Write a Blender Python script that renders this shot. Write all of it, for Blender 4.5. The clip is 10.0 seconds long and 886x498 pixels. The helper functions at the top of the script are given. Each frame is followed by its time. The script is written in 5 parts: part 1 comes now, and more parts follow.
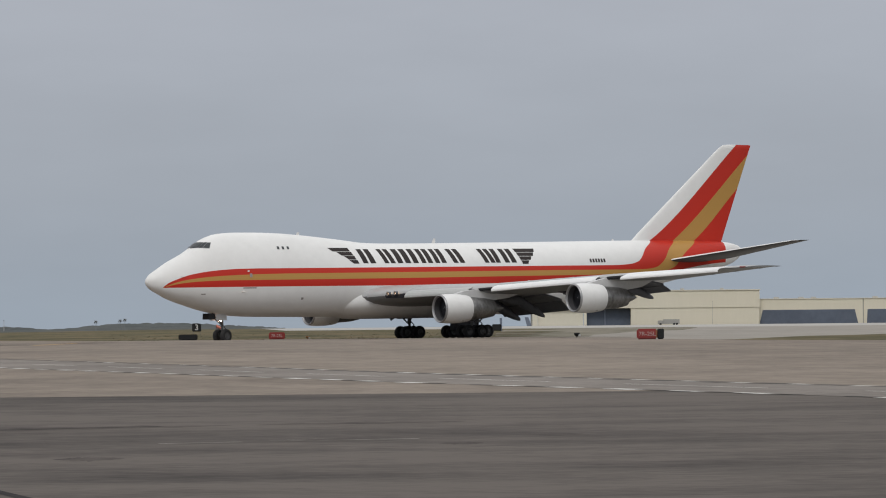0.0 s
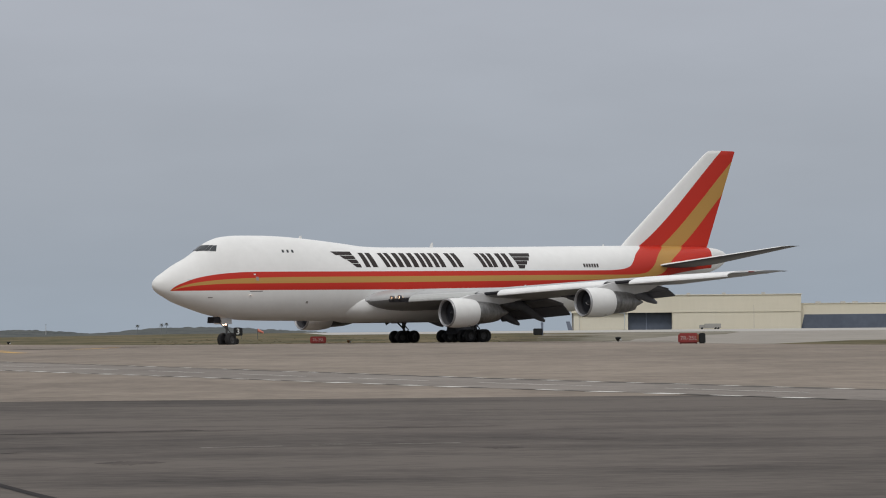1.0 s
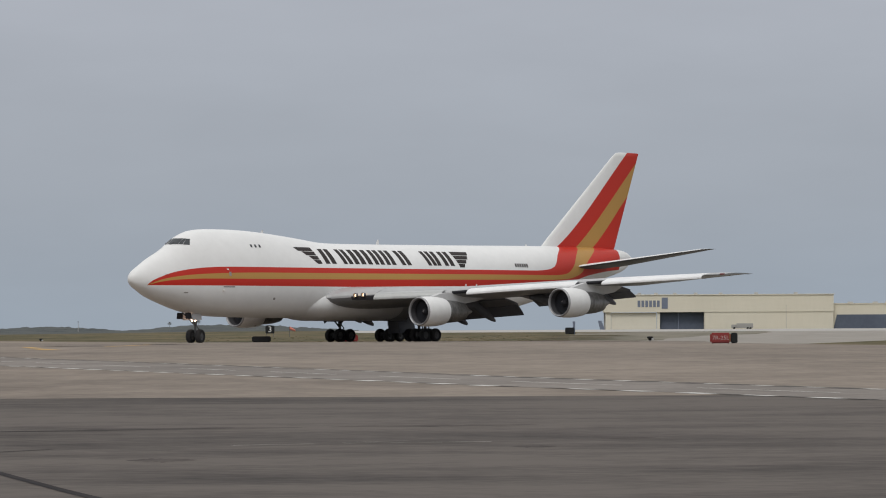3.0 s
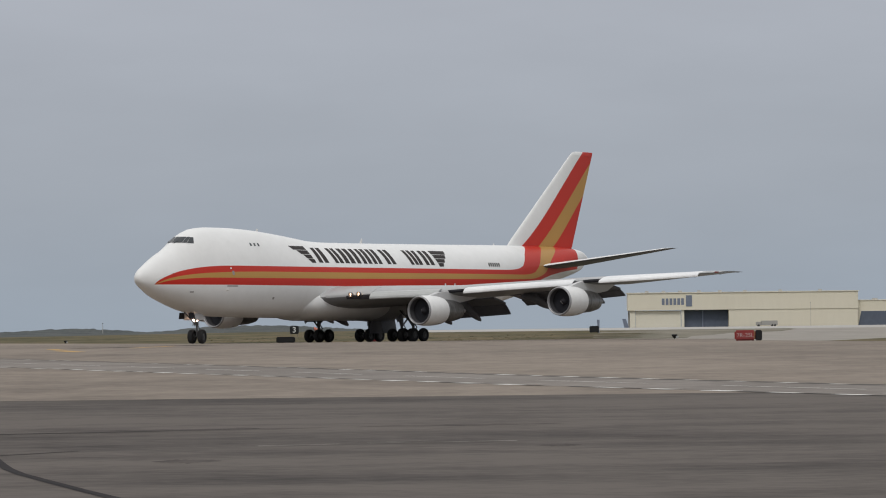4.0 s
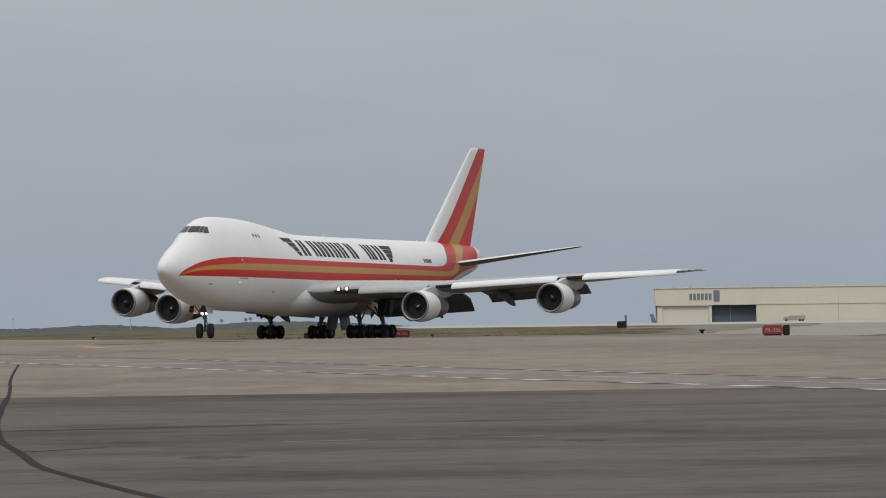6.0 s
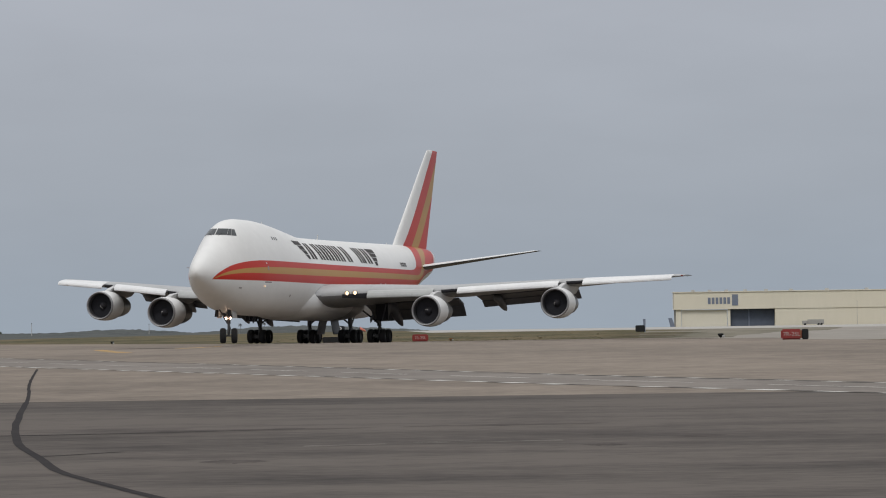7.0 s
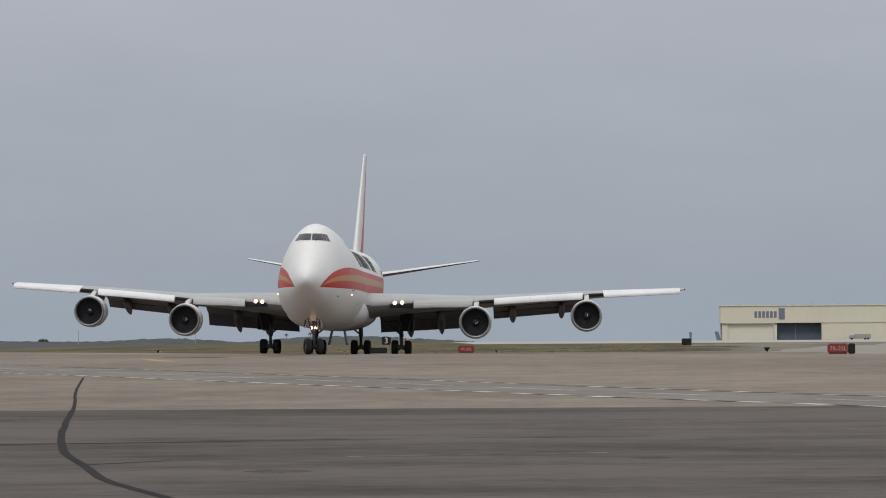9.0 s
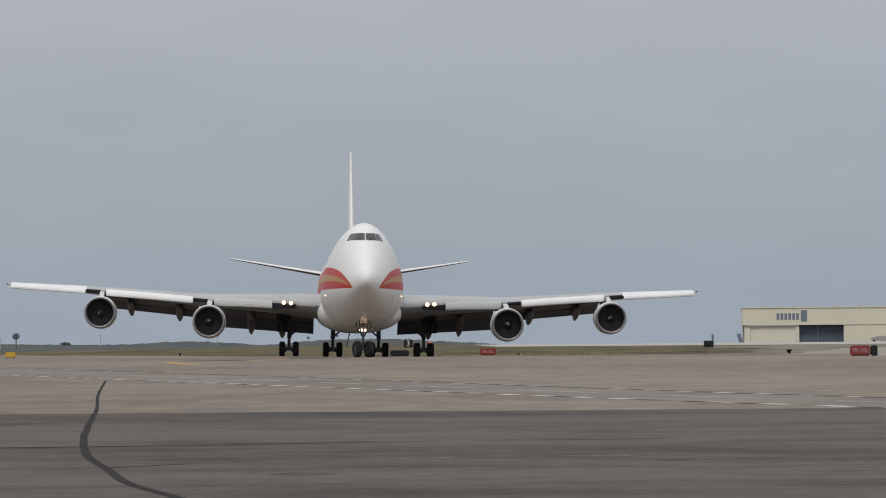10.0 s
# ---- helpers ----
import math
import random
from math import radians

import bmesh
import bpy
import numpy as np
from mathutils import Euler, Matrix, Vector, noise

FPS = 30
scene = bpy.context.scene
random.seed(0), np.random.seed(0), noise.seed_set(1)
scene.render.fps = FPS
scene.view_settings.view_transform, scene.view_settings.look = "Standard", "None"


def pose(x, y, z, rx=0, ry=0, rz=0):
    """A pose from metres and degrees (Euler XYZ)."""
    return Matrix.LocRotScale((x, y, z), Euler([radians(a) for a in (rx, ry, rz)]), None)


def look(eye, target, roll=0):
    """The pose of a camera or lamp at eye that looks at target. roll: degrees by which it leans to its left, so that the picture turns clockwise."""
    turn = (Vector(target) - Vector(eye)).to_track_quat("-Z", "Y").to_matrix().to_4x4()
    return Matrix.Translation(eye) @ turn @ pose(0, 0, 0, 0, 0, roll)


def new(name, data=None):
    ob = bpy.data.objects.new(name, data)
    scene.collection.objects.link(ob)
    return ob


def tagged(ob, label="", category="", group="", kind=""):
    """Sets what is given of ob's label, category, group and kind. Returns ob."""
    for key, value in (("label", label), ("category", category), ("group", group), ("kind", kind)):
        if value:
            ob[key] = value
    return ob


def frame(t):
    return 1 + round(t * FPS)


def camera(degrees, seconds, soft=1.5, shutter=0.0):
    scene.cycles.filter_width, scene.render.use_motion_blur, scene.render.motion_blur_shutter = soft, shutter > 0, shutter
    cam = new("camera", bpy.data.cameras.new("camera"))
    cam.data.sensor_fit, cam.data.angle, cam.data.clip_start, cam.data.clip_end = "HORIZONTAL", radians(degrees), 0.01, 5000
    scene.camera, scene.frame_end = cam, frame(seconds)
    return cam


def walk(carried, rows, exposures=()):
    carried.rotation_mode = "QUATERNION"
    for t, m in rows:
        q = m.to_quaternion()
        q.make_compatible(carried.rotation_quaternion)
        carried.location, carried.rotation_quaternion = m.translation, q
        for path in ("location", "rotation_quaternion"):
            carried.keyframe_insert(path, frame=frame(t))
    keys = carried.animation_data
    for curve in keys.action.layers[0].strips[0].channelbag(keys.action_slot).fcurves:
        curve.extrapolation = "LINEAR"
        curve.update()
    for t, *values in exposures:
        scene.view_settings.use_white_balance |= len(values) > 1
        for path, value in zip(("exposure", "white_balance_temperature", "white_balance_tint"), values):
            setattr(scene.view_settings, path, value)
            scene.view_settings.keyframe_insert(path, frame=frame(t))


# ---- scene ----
EYE = (0, 0, 1.36)
cam = camera(16.03, 10.0, soft=1.05)
# seconds, turn to the right, tilt up, lean (degrees): a hand-held pan from one spot
PAN = [
    (0, 2.053, 1.278, -0.546), (0.5, 1.564, 1.289, -0.613), (1, 1.303, 1.362, -0.522), (1.5, 1.210, 1.359, -0.475),
    (2, 1.063, 1.365, -0.324), (2.5, 0.881, 1.349, -0.186), (4, 0.285, 1.332, -0.674), (4.5, 0.095, 1.307, -0.772),
    (5, -0.079, 1.265, -0.724), (5.5, -0.119, 1.242, -0.708), (7, -0.546, 1.339, -0.834), (7.5, -0.721, 1.364, -0.492),
    (8, -0.757, 1.349, -0.419), (8.5, -1.018, 1.500, -0.339), (9, -1.393, 1.555, -0.366), (9.5, -1.609, 1.632, -0.446),
    (10, -1.790, 1.605, -0.461)]


def aim(pan, tilt, lean):
    p, e = radians(pan), radians(tilt)
    way = Vector((math.sin(p) * math.cos(e), math.cos(p) * math.cos(e), math.sin(e)))
    return look(EYE, Vector(EYE) + 100 * way, lean)


walk(cam, [(t, aim(p, e, r)) for t, p, e, r in PAN])

# the jet: seconds, place of the point between the main wheels, heading, nose up, bank (degrees)
TAXI = [
    (0, 11.74, 301.91, -0.341, 210.61, -0.32, 0.38), (0.5, 9.56, 301.51, -0.339, 212.73, -0.21, 0.41),
    (1, 7.47, 300.87, -0.336, 214.94, -0.16, 0.42), (1.5, 5.30, 299.87, -0.331, 217.44, -0.14, 0.37),
    (2, 3.19, 298.58, -0.324, 220.24, -0.05, 0.29), (2.5, 1.08, 297.21, -0.317, 223.30, 0.06, 0.19),
    (4, -4.91, 292.28, -0.292, 233.28, 0.34, 0.12), (4.5, -6.56, 289.97, -0.280, 236.62, 0.47, 0.05),
    (5, -8.21, 287.62, -0.268, 240.26, 0.60, -0.05), (5.5, -9.72, 285.32, -0.256, 243.92, 0.69, -0.16),
    (7, -13.24, 278.21, -0.220, 254.87, 0.59, -0.55), (7.5, -14.20, 275.41, -0.206, 258.94, 0.50, -0.64),
    (8, -14.94, 272.58, -0.192, 262.68, 0.46, -0.73), (8.5, -15.33, 269.58, -0.177, 266.19, 0.38, -0.84),
    (9, -15.50, 266.29, -0.160, 269.21, 0.36, -0.90), (9.5, -15.49, 262.91, -0.142, 272.20, 0.31, -0.96),
    (10, -15.38, 259.62, -0.126, 274.58, 0.29, -1.08)]

# ---- sky and sun: thin overcast ----
SUN_ELEVATION, SUN_TURN = radians(52), radians(198)
world = bpy.data.worlds.new("overcast_sky")
scene.world = world
world.use_nodes = True
nt = world.node_tree
nt.nodes.clear()


def node(tree, kind, **values):
    n = tree.nodes.new(kind)
    for key, value in values.items():
        if key in n.inputs:
            n.inputs[key].default_value = value
    return n


wout = nt.nodes.new("ShaderNodeOutputWorld")
wbg = nt.nodes.new("ShaderNodeBackground")
sky = nt.nodes.new("ShaderNodeTexSky")
sky.sky_type = "NISHITA"
sky.sun_disc = False
sky.sun_elevation, sky.sun_rotation = SUN_ELEVATION, SUN_TURN
sky.dust_density, sky.air_density = 3.0, 1.0
wco = nt.nodes.new("ShaderNodeTexCoord")
wsep = nt.nodes.new("ShaderNodeSeparateXYZ")
nt.links.new(wco.outputs["Generated"], wsep.inputs[0])
wramp = nt.nodes.new("ShaderNodeValToRGB")
nt.links.new(wsep.outputs["Z"], wramp.inputs[0])
er = wramp.color_ramp.elements
er[0].position, er[0].color = 0.0, (0.345, 0.400, 0.468, 1)
er[1].position, er[1].color = 1.0, (1.08, 1.085, 1.09, 1)
for pos, col in ((0.045, (0.365, 0.400, 0.455, 1)), (0.10, (0.425, 0.450, 0.505, 1)), (0.35, (0.67, 0.685, 0.71, 1))):
    e = er.new(pos)
    e.color = col
wmap = nt.nodes.new("ShaderNodeMapping")
wmap.inputs["Scale"].default_value = (9, 9, 34)
nt.links.new(wco.outputs["Generated"], wmap.inputs[0])
wnoise = node(nt, "ShaderNodeTexNoise", Scale=1.0, Detail=4.0, Roughness=0.55)
nt.links.new(wmap.outputs[0], wnoise.inputs["Vector"])
wcl = nt.nodes.new("ShaderNodeMapRange")
wcl.inputs[1].default_value, wcl.inputs[2].default_value = 0.3, 0.75
wcl.inputs[3].default_value, wcl.inputs[4].default_value = 0.965, 1.045
nt.links.new(wnoise.outputs["Fac"], wcl.inputs[0])
wmul = nt.nodes.new("ShaderNodeMix")
wmul.data_type, wmul.blend_type = "RGBA", "MULTIPLY"
wmul.inputs[0].default_value = 1.0
nt.links.new(wramp.outputs[0], wmul.inputs[6])
nt.links.new(wcl.outputs[0], wmul.inputs[7])
wsc = nt.nodes.new("ShaderNodeMix")
wsc.data_type, wsc.blend_type = "RGBA", "MULTIPLY"
wsc.inputs[0].default_value = 1.0
wsc.inputs[7].default_value = (0.08, 0.08, 0.08, 1)
nt.links.new(sky.outputs[0], wsc.inputs[6])
wmix = nt.nodes.new("ShaderNodeMix")
wmix.data_type = "RGBA"
wmix.inputs[0].default_value = 0.92
nt.links.new(wsc.outputs[2], wmix.inputs[6])
nt.links.new(wmul.outputs[2], wmix.inputs[7])
nt.links.new(wmix.outputs[2], wbg.inputs[0])
nt.links.new(wbg.outputs[0], wout.inputs[0])
sun = new("sun", bpy.data.lights.new("sun", "SUN"))
sun.data.energy, sun.data.angle, sun.data.color = 0.95, radians(14), (1.0, 0.96, 0.9)
sd = Vector((math.sin(SUN_TURN) * math.cos(SUN_ELEVATION), math.cos(SUN_TURN) * math.cos(SUN_ELEVATION), math.sin(SUN_ELEVATION)))
sun.matrix_world = look(sd * 400, (0, 0, 0))
scene.view_settings.exposure = 0.0


# ---- materials ----
def link(m, a, b):
    m.node_tree.links.new(a, b)


def surface(name, base, other, scale=(1, 1, 1), rough=0.6, metal=0.0, bump=0.0, fine=6.0, coarse=0.4, coat=0.0, spread=(0.35, 0.7), spec=0.5, grain=0.0):
    """A surface whose colour wanders between two near tones at two scales, with fine relief."""
    m = bpy.data.materials.new(name)
    m.use_nodes = True
    t = m.node_tree
    b = t.nodes["Principled BSDF"]
    co = t.nodes.new("ShaderNodeTexCoord")
    mp = t.nodes.new("ShaderNodeMapping")
    mp.inputs["Scale"].default_value = scale
    link(m, co.outputs["Object"], mp.inputs[0])
    n1 = node(t, "ShaderNodeTexNoise", Scale=coarse, Detail=5.0, Roughness=0.6)
    n2 = node(t, "ShaderNodeTexNoise", Scale=fine, Detail=4.0, Roughness=0.65)
    link(m, mp.outputs[0], n1.inputs["Vector"])
    link(m, mp.outputs[0], n2.inputs["Vector"])
    add = t.nodes.new("ShaderNodeMath")
    add.operation = "MULTIPLY_ADD"
    add.inputs[1].default_value = 0.4
    link(m, n2.outputs["Fac"], add.inputs[0])
    sc = t.nodes.new("ShaderNodeMath")
    sc.operation = "MULTIPLY"
    sc.inputs[1].default_value = 0.6
    link(m, n1.outputs["Fac"], sc.inputs[0])
    link(m, sc.outputs[0], add.inputs[2])
    height = add.outputs[0]
    if grain:
        n3 = node(t, "ShaderNodeTexNoise", Scale=grain, Detail=3.0, Roughness=0.7)
        link(m, mp.outputs[0], n3.inputs["Vector"])
        g = t.nodes.new("ShaderNodeMath")
        g.operation = "MULTIPLY_ADD"
        g.inputs[1].default_value = 0.30
        link(m, n3.outputs["Fac"], g.inputs[0])
        k = t.nodes.new("ShaderNodeMath")
        k.operation = "MULTIPLY_ADD"
        k.inputs[1].default_value, k.inputs[2].default_value = 1.0, -0.15
        link(m, height, k.inputs[0])
        link(m, k.outputs[0], g.inputs[2])
        height = g.outputs[0]
    mr = t.nodes.new("ShaderNodeMapRange")
    mr.inputs[1].default_value, mr.inputs[2].default_value = spread
    link(m, height, mr.inputs[0])
    mix = t.nodes.new("ShaderNodeMix")
    mix.data_type = "RGBA"
    mix.inputs[6].default_value, mix.inputs[7].default_value = (*base, 1), (*other, 1)
    link(m, mr.outputs[0], mix.inputs[0])
    link(m, mix.outputs[2], b.inputs["Base Color"])
    rr = t.nodes.new("ShaderNodeMapRange")
    rr.inputs[3].default_value, rr.inputs[4].default_value = max(0.02, rough - 0.08), min(1, rough + 0.08)
    link(m, n1.outputs["Fac"], rr.inputs[0])
    link(m, rr.outputs[0], b.inputs["Roughness"])
    b.inputs["Metallic"].default_value = metal
    b.inputs["Coat Weight"].default_value = coat
    b.inputs["Specular IOR Level"].default_value = spec
    if bump:
        bp = node(t, "ShaderNodeBump", Strength=bump, Distance=0.02)
        link(m, n2.outputs["Fac"], bp.inputs["Height"])
        link(m, bp.outputs[0], b.inputs["Normal"])
    return m


def glow(name, colour, strength):
    m = bpy.data.materials.new(name)
    m.use_nodes = True
    b = m.node_tree.nodes["Principled BSDF"]
    b.inputs["Base Color"].default_value = (*colour, 1)
    b.inputs["Emission Color"].default_value = (*colour, 1)
    b.inputs["Emission Strength"].default_value = strength
    return m


def smooth_curve(points):
    """Monotone cubic through (x, y) points."""
    xs = np.array([p[0] for p in points], float)
    ys = np.array([p[1] for p in points], float)
    h = np.diff(xs)
    s = np.diff(ys) / h
    d = np.zeros(len(xs))
    d[0], d[-1] = s[0], s[-1]
    for i in range(1, len(xs) - 1):
        if s[i - 1] * s[i] > 0:
            w1, w2 = 2 * h[i] + h[i - 1], h[i] + 2 * h[i - 1]
            d[i] = (w1 + w2) / (w1 / s[i - 1] + w2 / s[i])

    def f(x):
        x = min(max(x, xs[0]), xs[-1])
        i = min(max(int(np.searchsorted(xs, x)) - 1, 0), len(h) - 1)
        t = (x - xs[i]) / h[i]
        return float(ys[i] * (1 + 2 * t) * (1 - t) ** 2 + d[i] * h[i] * t * (1 - t) ** 2 + ys[i + 1] * t * t * (3 - 2 * t) + d[i + 1] * h[i] * t * t * (t - 1))
    return f


RED, GOLD, WHITE = (0.50, 0.027, 0.014), (0.45, 0.252, 0.068), (0.78, 0.78, 0.77)


def livery():
    """White paint with a red, gold and red band that runs along the side and sweeps up the fin."""
    m = surface("jet_livery_paint", WHITE, (0.70, 0.70, 0.69), rough=0.36, fine=1.2, coarse=0.12, spec=0.28)
    t = m.node_tree
    b = t.nodes["Principled BSDF"]
    white = next(n for n in t.nodes if n.type == "MIX").outputs[2]
    co = t.nodes.new("ShaderNodeTexCoord")
    sep = t.nodes.new("ShaderNodeSeparateXYZ")
    link(m, co.outputs["Object"], sep.inputs[0])
    along = t.nodes.new("ShaderNodeMath")          # station behind the nose, 0..1 over 72 m
    along.operation = "MULTIPLY_ADD"
    along.inputs[1].default_value, along.inputs[2].default_value = -1 / 72, 33 / 72
    link(m, sep.outputs["X"], along.inputs[0])
    high = t.nodes.new("ShaderNodeMath")           # height, 0..1 over 20 m
    high.operation = "MULTIPLY"
    high.inputs[1].default_value = 1 / 20
    link(m, sep.outputs["Z"], high.inputs[0])

    def above(points):
        c = t.nodes.new("ShaderNodeFloatCurve")
        cv = c.mapping.curves[0]
        line = smooth_curve(points)
        pts = [(a / 72, line(a) / 20) for a in [0, 0.7, 1.0, 1.3, 1.6, 1.9, 2.2, 2.6, 3.0, 3.5, 4, 4.6, 5.3, 6.5, 8, 10, 13, 25, 44, 48] + [50 + 0.5 * k for k in range(45)]]
        cv.points[0].location, cv.points[1].location = pts[0], pts[-1]
        for p in pts[1:-1]:
            cv.points.new(*p)
        for p in cv.points:
            p.handle_type = "VECTOR"
        c.mapping.update()
        link(m, along.outputs[0], c.inputs["Value"])
        g = t.nodes.new("ShaderNodeMapRange")
        d = t.nodes.new("ShaderNodeMath")
        d.operation = "SUBTRACT"
        link(m, high.outputs[0], d.inputs[0])
        link(m, c.outputs[0], d.inputs[1])
        g.inputs[1].default_value, g.inputs[2].default_value = -0.0008, 0.0008
        link(m, d.outputs[0], g.inputs[0])
        return g.outputs[0]

    low = above([(0, 4.92), (1.0, 4.93), (44, 4.95), (54, 5.2), (60, 6.4), (64, 6.9), (72, 7.4)])
    gold0 = above([(0, 4.7), (1.3, 4.96), (2.4, 5.24), (3.84, 5.42), (6.5, 5.54), (12.3, 5.56), (24.5, 5.62), (44, 5.78), (52, 5.85),
                   (55.5, 5.95), (58.2, 6.5), (59.6, 7.8), (62.05, 9.3), (67.4, 14.2), (72, 18.4)])
    gold1 = above([(0, 4.5), (1.3, 4.98), (2.4, 5.41), (3.84, 5.70), (6.5, 5.95), (12.3, 6.12), (24.5, 6.18), (44, 6.28), (50, 6.3),
                   (53.5, 6.32), (55.6, 6.5), (56.9, 7.3), (57.6, 8.2), (59.4, 9.35), (68.65, 17.5), (71.4, 20)])
    top = above([(0, 4.3), (1.2, 4.75), (1.28, 5.0), (1.55, 5.26), (2.45, 5.68), (3.84, 6.12), (6.55, 6.50), (9, 6.61), (12.3, 6.62), (24.5, 6.65), (44, 6.72),
                 (50, 6.74), (52.2, 6.85), (53.6, 7.25), (54.4, 8.2), (56.5, 9.35), (67.8, 19.1), (68.85, 20), (72, 20)])
    col = white
    for fac, c in ((low, RED), (gold0, GOLD), (gold1, RED), (top, None)):
        mx = t.nodes.new("ShaderNodeMix")
        mx.data_type = "RGBA"
        link(m, fac, mx.inputs[0])
        link(m, col, mx.inputs[6])
        if c:
            mx.inputs[7].default_value = (*c, 1)
        else:
            link(m, white, mx.inputs[7])
        col = mx.outputs[2]
    # bare tail cone and radome ahead and behind of the bands
    end = t.nodes.new("ShaderNodeMath")
    end.operation = "GREATER_THAN"
    end.inputs[1].default_value = 65.6 / 72
    link(m, along.outputs[0], end.inputs[0])
    low_end = t.nodes.new("ShaderNodeMath")
    low_end.operation = "LESS_THAN"
    low_end.inputs[1].default_value = 9.25 / 20
    link(m, high.outputs[0], low_end.inputs[0])
    both = t.nodes.new("ShaderNodeMath")
    both.operation = "MULTIPLY"
    link(m, end.outputs[0], both.inputs[0])
    link(m, low_end.outputs[0], both.inputs[1])
    mx = t.nodes.new("ShaderNodeMix")
    mx.data_type = "RGBA"
    link(m, both.outputs[0], mx.inputs[0])
    link(m, col, mx.inputs[6])
    link(m, white, mx.inputs[7])
    link(m, mx.outputs[2], b.inputs["Base Color"])
    return m


M_LIVERY = livery()
M_WHITE = surface("white_aircraft_paint", (0.76, 0.76, 0.75), (0.66, 0.66, 0.65), rough=0.38, fine=2.0, coarse=0.3)
# wing: one grey holds the underside's shade, the paler one the lit top
M_WING_SHADED = surface("shaded_wing_grey", (0.215, 0.22, 0.225), (0.165, 0.17, 0.175), rough=0.42, fine=1.5, coarse=0.25)
M_WING_LIT = surface("lit_wing_grey", (0.42, 0.425, 0.43), (0.33, 0.335, 0.34), rough=0.42, fine=1.5, coarse=0.25)
M_ROOT_SHADED = surface("shaded_root_grey", (0.40, 0.405, 0.41), (0.32, 0.325, 0.33), rough=0.4, fine=1.8, coarse=0.3)
# tail underside: shade put into a near-black grey
M_TAIL_SHADED = surface("shaded_tail_grey", (0.060, 0.060, 0.065), (0.042, 0.042, 0.046), rough=0.45, fine=1.5, coarse=0.25)
M_SLAT = surface("pale_slat_and_lit_top_paint", (0.80, 0.80, 0.80), (0.68, 0.69, 0.70), rough=0.35, fine=2.5, coarse=0.4)
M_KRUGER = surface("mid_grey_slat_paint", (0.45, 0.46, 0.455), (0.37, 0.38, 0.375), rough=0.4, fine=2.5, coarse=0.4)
M_PYLON = surface("pale_grey_pylon_paint", (0.56, 0.56, 0.56), (0.46, 0.46, 0.46), rough=0.4, fine=2.0, coarse=0.5)
M_FLAP = surface("grey_flap_paint", (0.135, 0.140, 0.158), (0.095, 0.099, 0.113), rough=0.5, fine=2.0, coarse=0.5)
M_STEEL = surface("dull_exhaust_metal", (0.34, 0.335, 0.33), (0.10, 0.098, 0.096), scale=(1.6, 1, 1), rough=0.42, metal=0.8, fine=3.0, coarse=0.8)
M_LIP = surface("dull_inlet_lip", (0.34, 0.34, 0.35), (0.25, 0.25, 0.26), rough=0.42, metal=0.5, fine=3.0, coarse=0.8)
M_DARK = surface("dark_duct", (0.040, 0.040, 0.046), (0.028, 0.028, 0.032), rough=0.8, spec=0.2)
# liner and fan near-black: the inlets' inner dimness is put into their colour
M_DUCT = surface("dim_inlet_liner", (0.075, 0.075, 0.082), (0.055, 0.055, 0.06), rough=0.75, spec=0.25)
M_FAN = surface("dim_fan_blade", (0.034, 0.035, 0.042), (0.028, 0.029, 0.035), rough=0.8, spec=0.2)
M_TYRE = surface("tyre_rubber", (0.022, 0.022, 0.023), (0.035, 0.034, 0.033), rough=0.85, fine=8.0)
M_RIM = surface("wheel_rim_metal", (0.13, 0.13, 0.13), (0.07, 0.07, 0.07), rough=0.5, metal=0.5)
M_STRUT = surface("gear_strut_metal", (0.15, 0.15, 0.15), (0.08, 0.08, 0.08), rough=0.45, metal=0.3)
M_GLASS = surface("cockpit_glass", (0.03, 0.035, 0.04), (0.05, 0.055, 0.06), rough=0.12)
M_LETTER = surface("dark_brown_paint", (0.034, 0.027, 0.026), (0.026, 0.021, 0.020), rough=0.5, spec=0.2)
M_SEAM = surface("panel_seam", (0.30, 0.28, 0.27), (0.22, 0.21, 0.20), rough=0.5)
M_LAMP = glow("landing_lamp", (1.0, 0.66, 0.40), 2.6)
M_TAXI = glow("taxi_lamp", (1.0, 0.66, 0.48), 7.0)
M_SOCK = surface("orange_red_cloth", (0.62, 0.16, 0.11), (0.55, 0.22, 0.16), rough=0.8)
M_CONCRETE = surface("taxiway_concrete", (0.104, 0.079, 0.058), (0.245, 0.199, 0.156), scale=(0.4, 0.22, 1), rough=0.9, bump=0.25, fine=1.1, coarse=0.07, spread=(0.36, 0.64), spec=0.6, grain=5.0)
M_ASPHALT = surface("worn_asphalt", (0.046, 0.040, 0.037), (0.122, 0.106, 0.095), scale=(0.42, 0.8, 1), rough=0.95, bump=0.5, fine=0.9, coarse=0.19, spread=(0.33, 0.56), spec=0.12, grain=7.0)
M_ROAD = surface("service_road_asphalt", (0.155, 0.138, 0.124), (0.238, 0.214, 0.193), rough=0.95, fine=1.5, coarse=0.12, spread=(0.38, 0.62), spec=0.12, grain=5.0)
M_EXIT = surface("pale_exit_concrete", (0.215, 0.195, 0.168), (0.295, 0.272, 0.240), scale=(1, 0.4, 1), rough=0.92, fine=0.4, coarse=0.05, spread=(0.36, 0.64), spec=0.4)
M_RUNWAY = surface("far_runway_concrete", (0.36, 0.345, 0.32), (0.43, 0.415, 0.39), rough=0.95, fine=0.3, coarse=0.01, spec=0.15)
M_PAINT_W = surface("worn_white_line_paint", (0.70, 0.69, 0.66), (0.36, 0.34, 0.31), rough=0.9, fine=5.0, coarse=0.5, spec=0.15)
M_PAINT_D = surface("black_line_paint", (0.060, 0.056, 0.053), (0.15, 0.138, 0.125), rough=0.9, fine=5.0, coarse=1.0, spec=0.12)
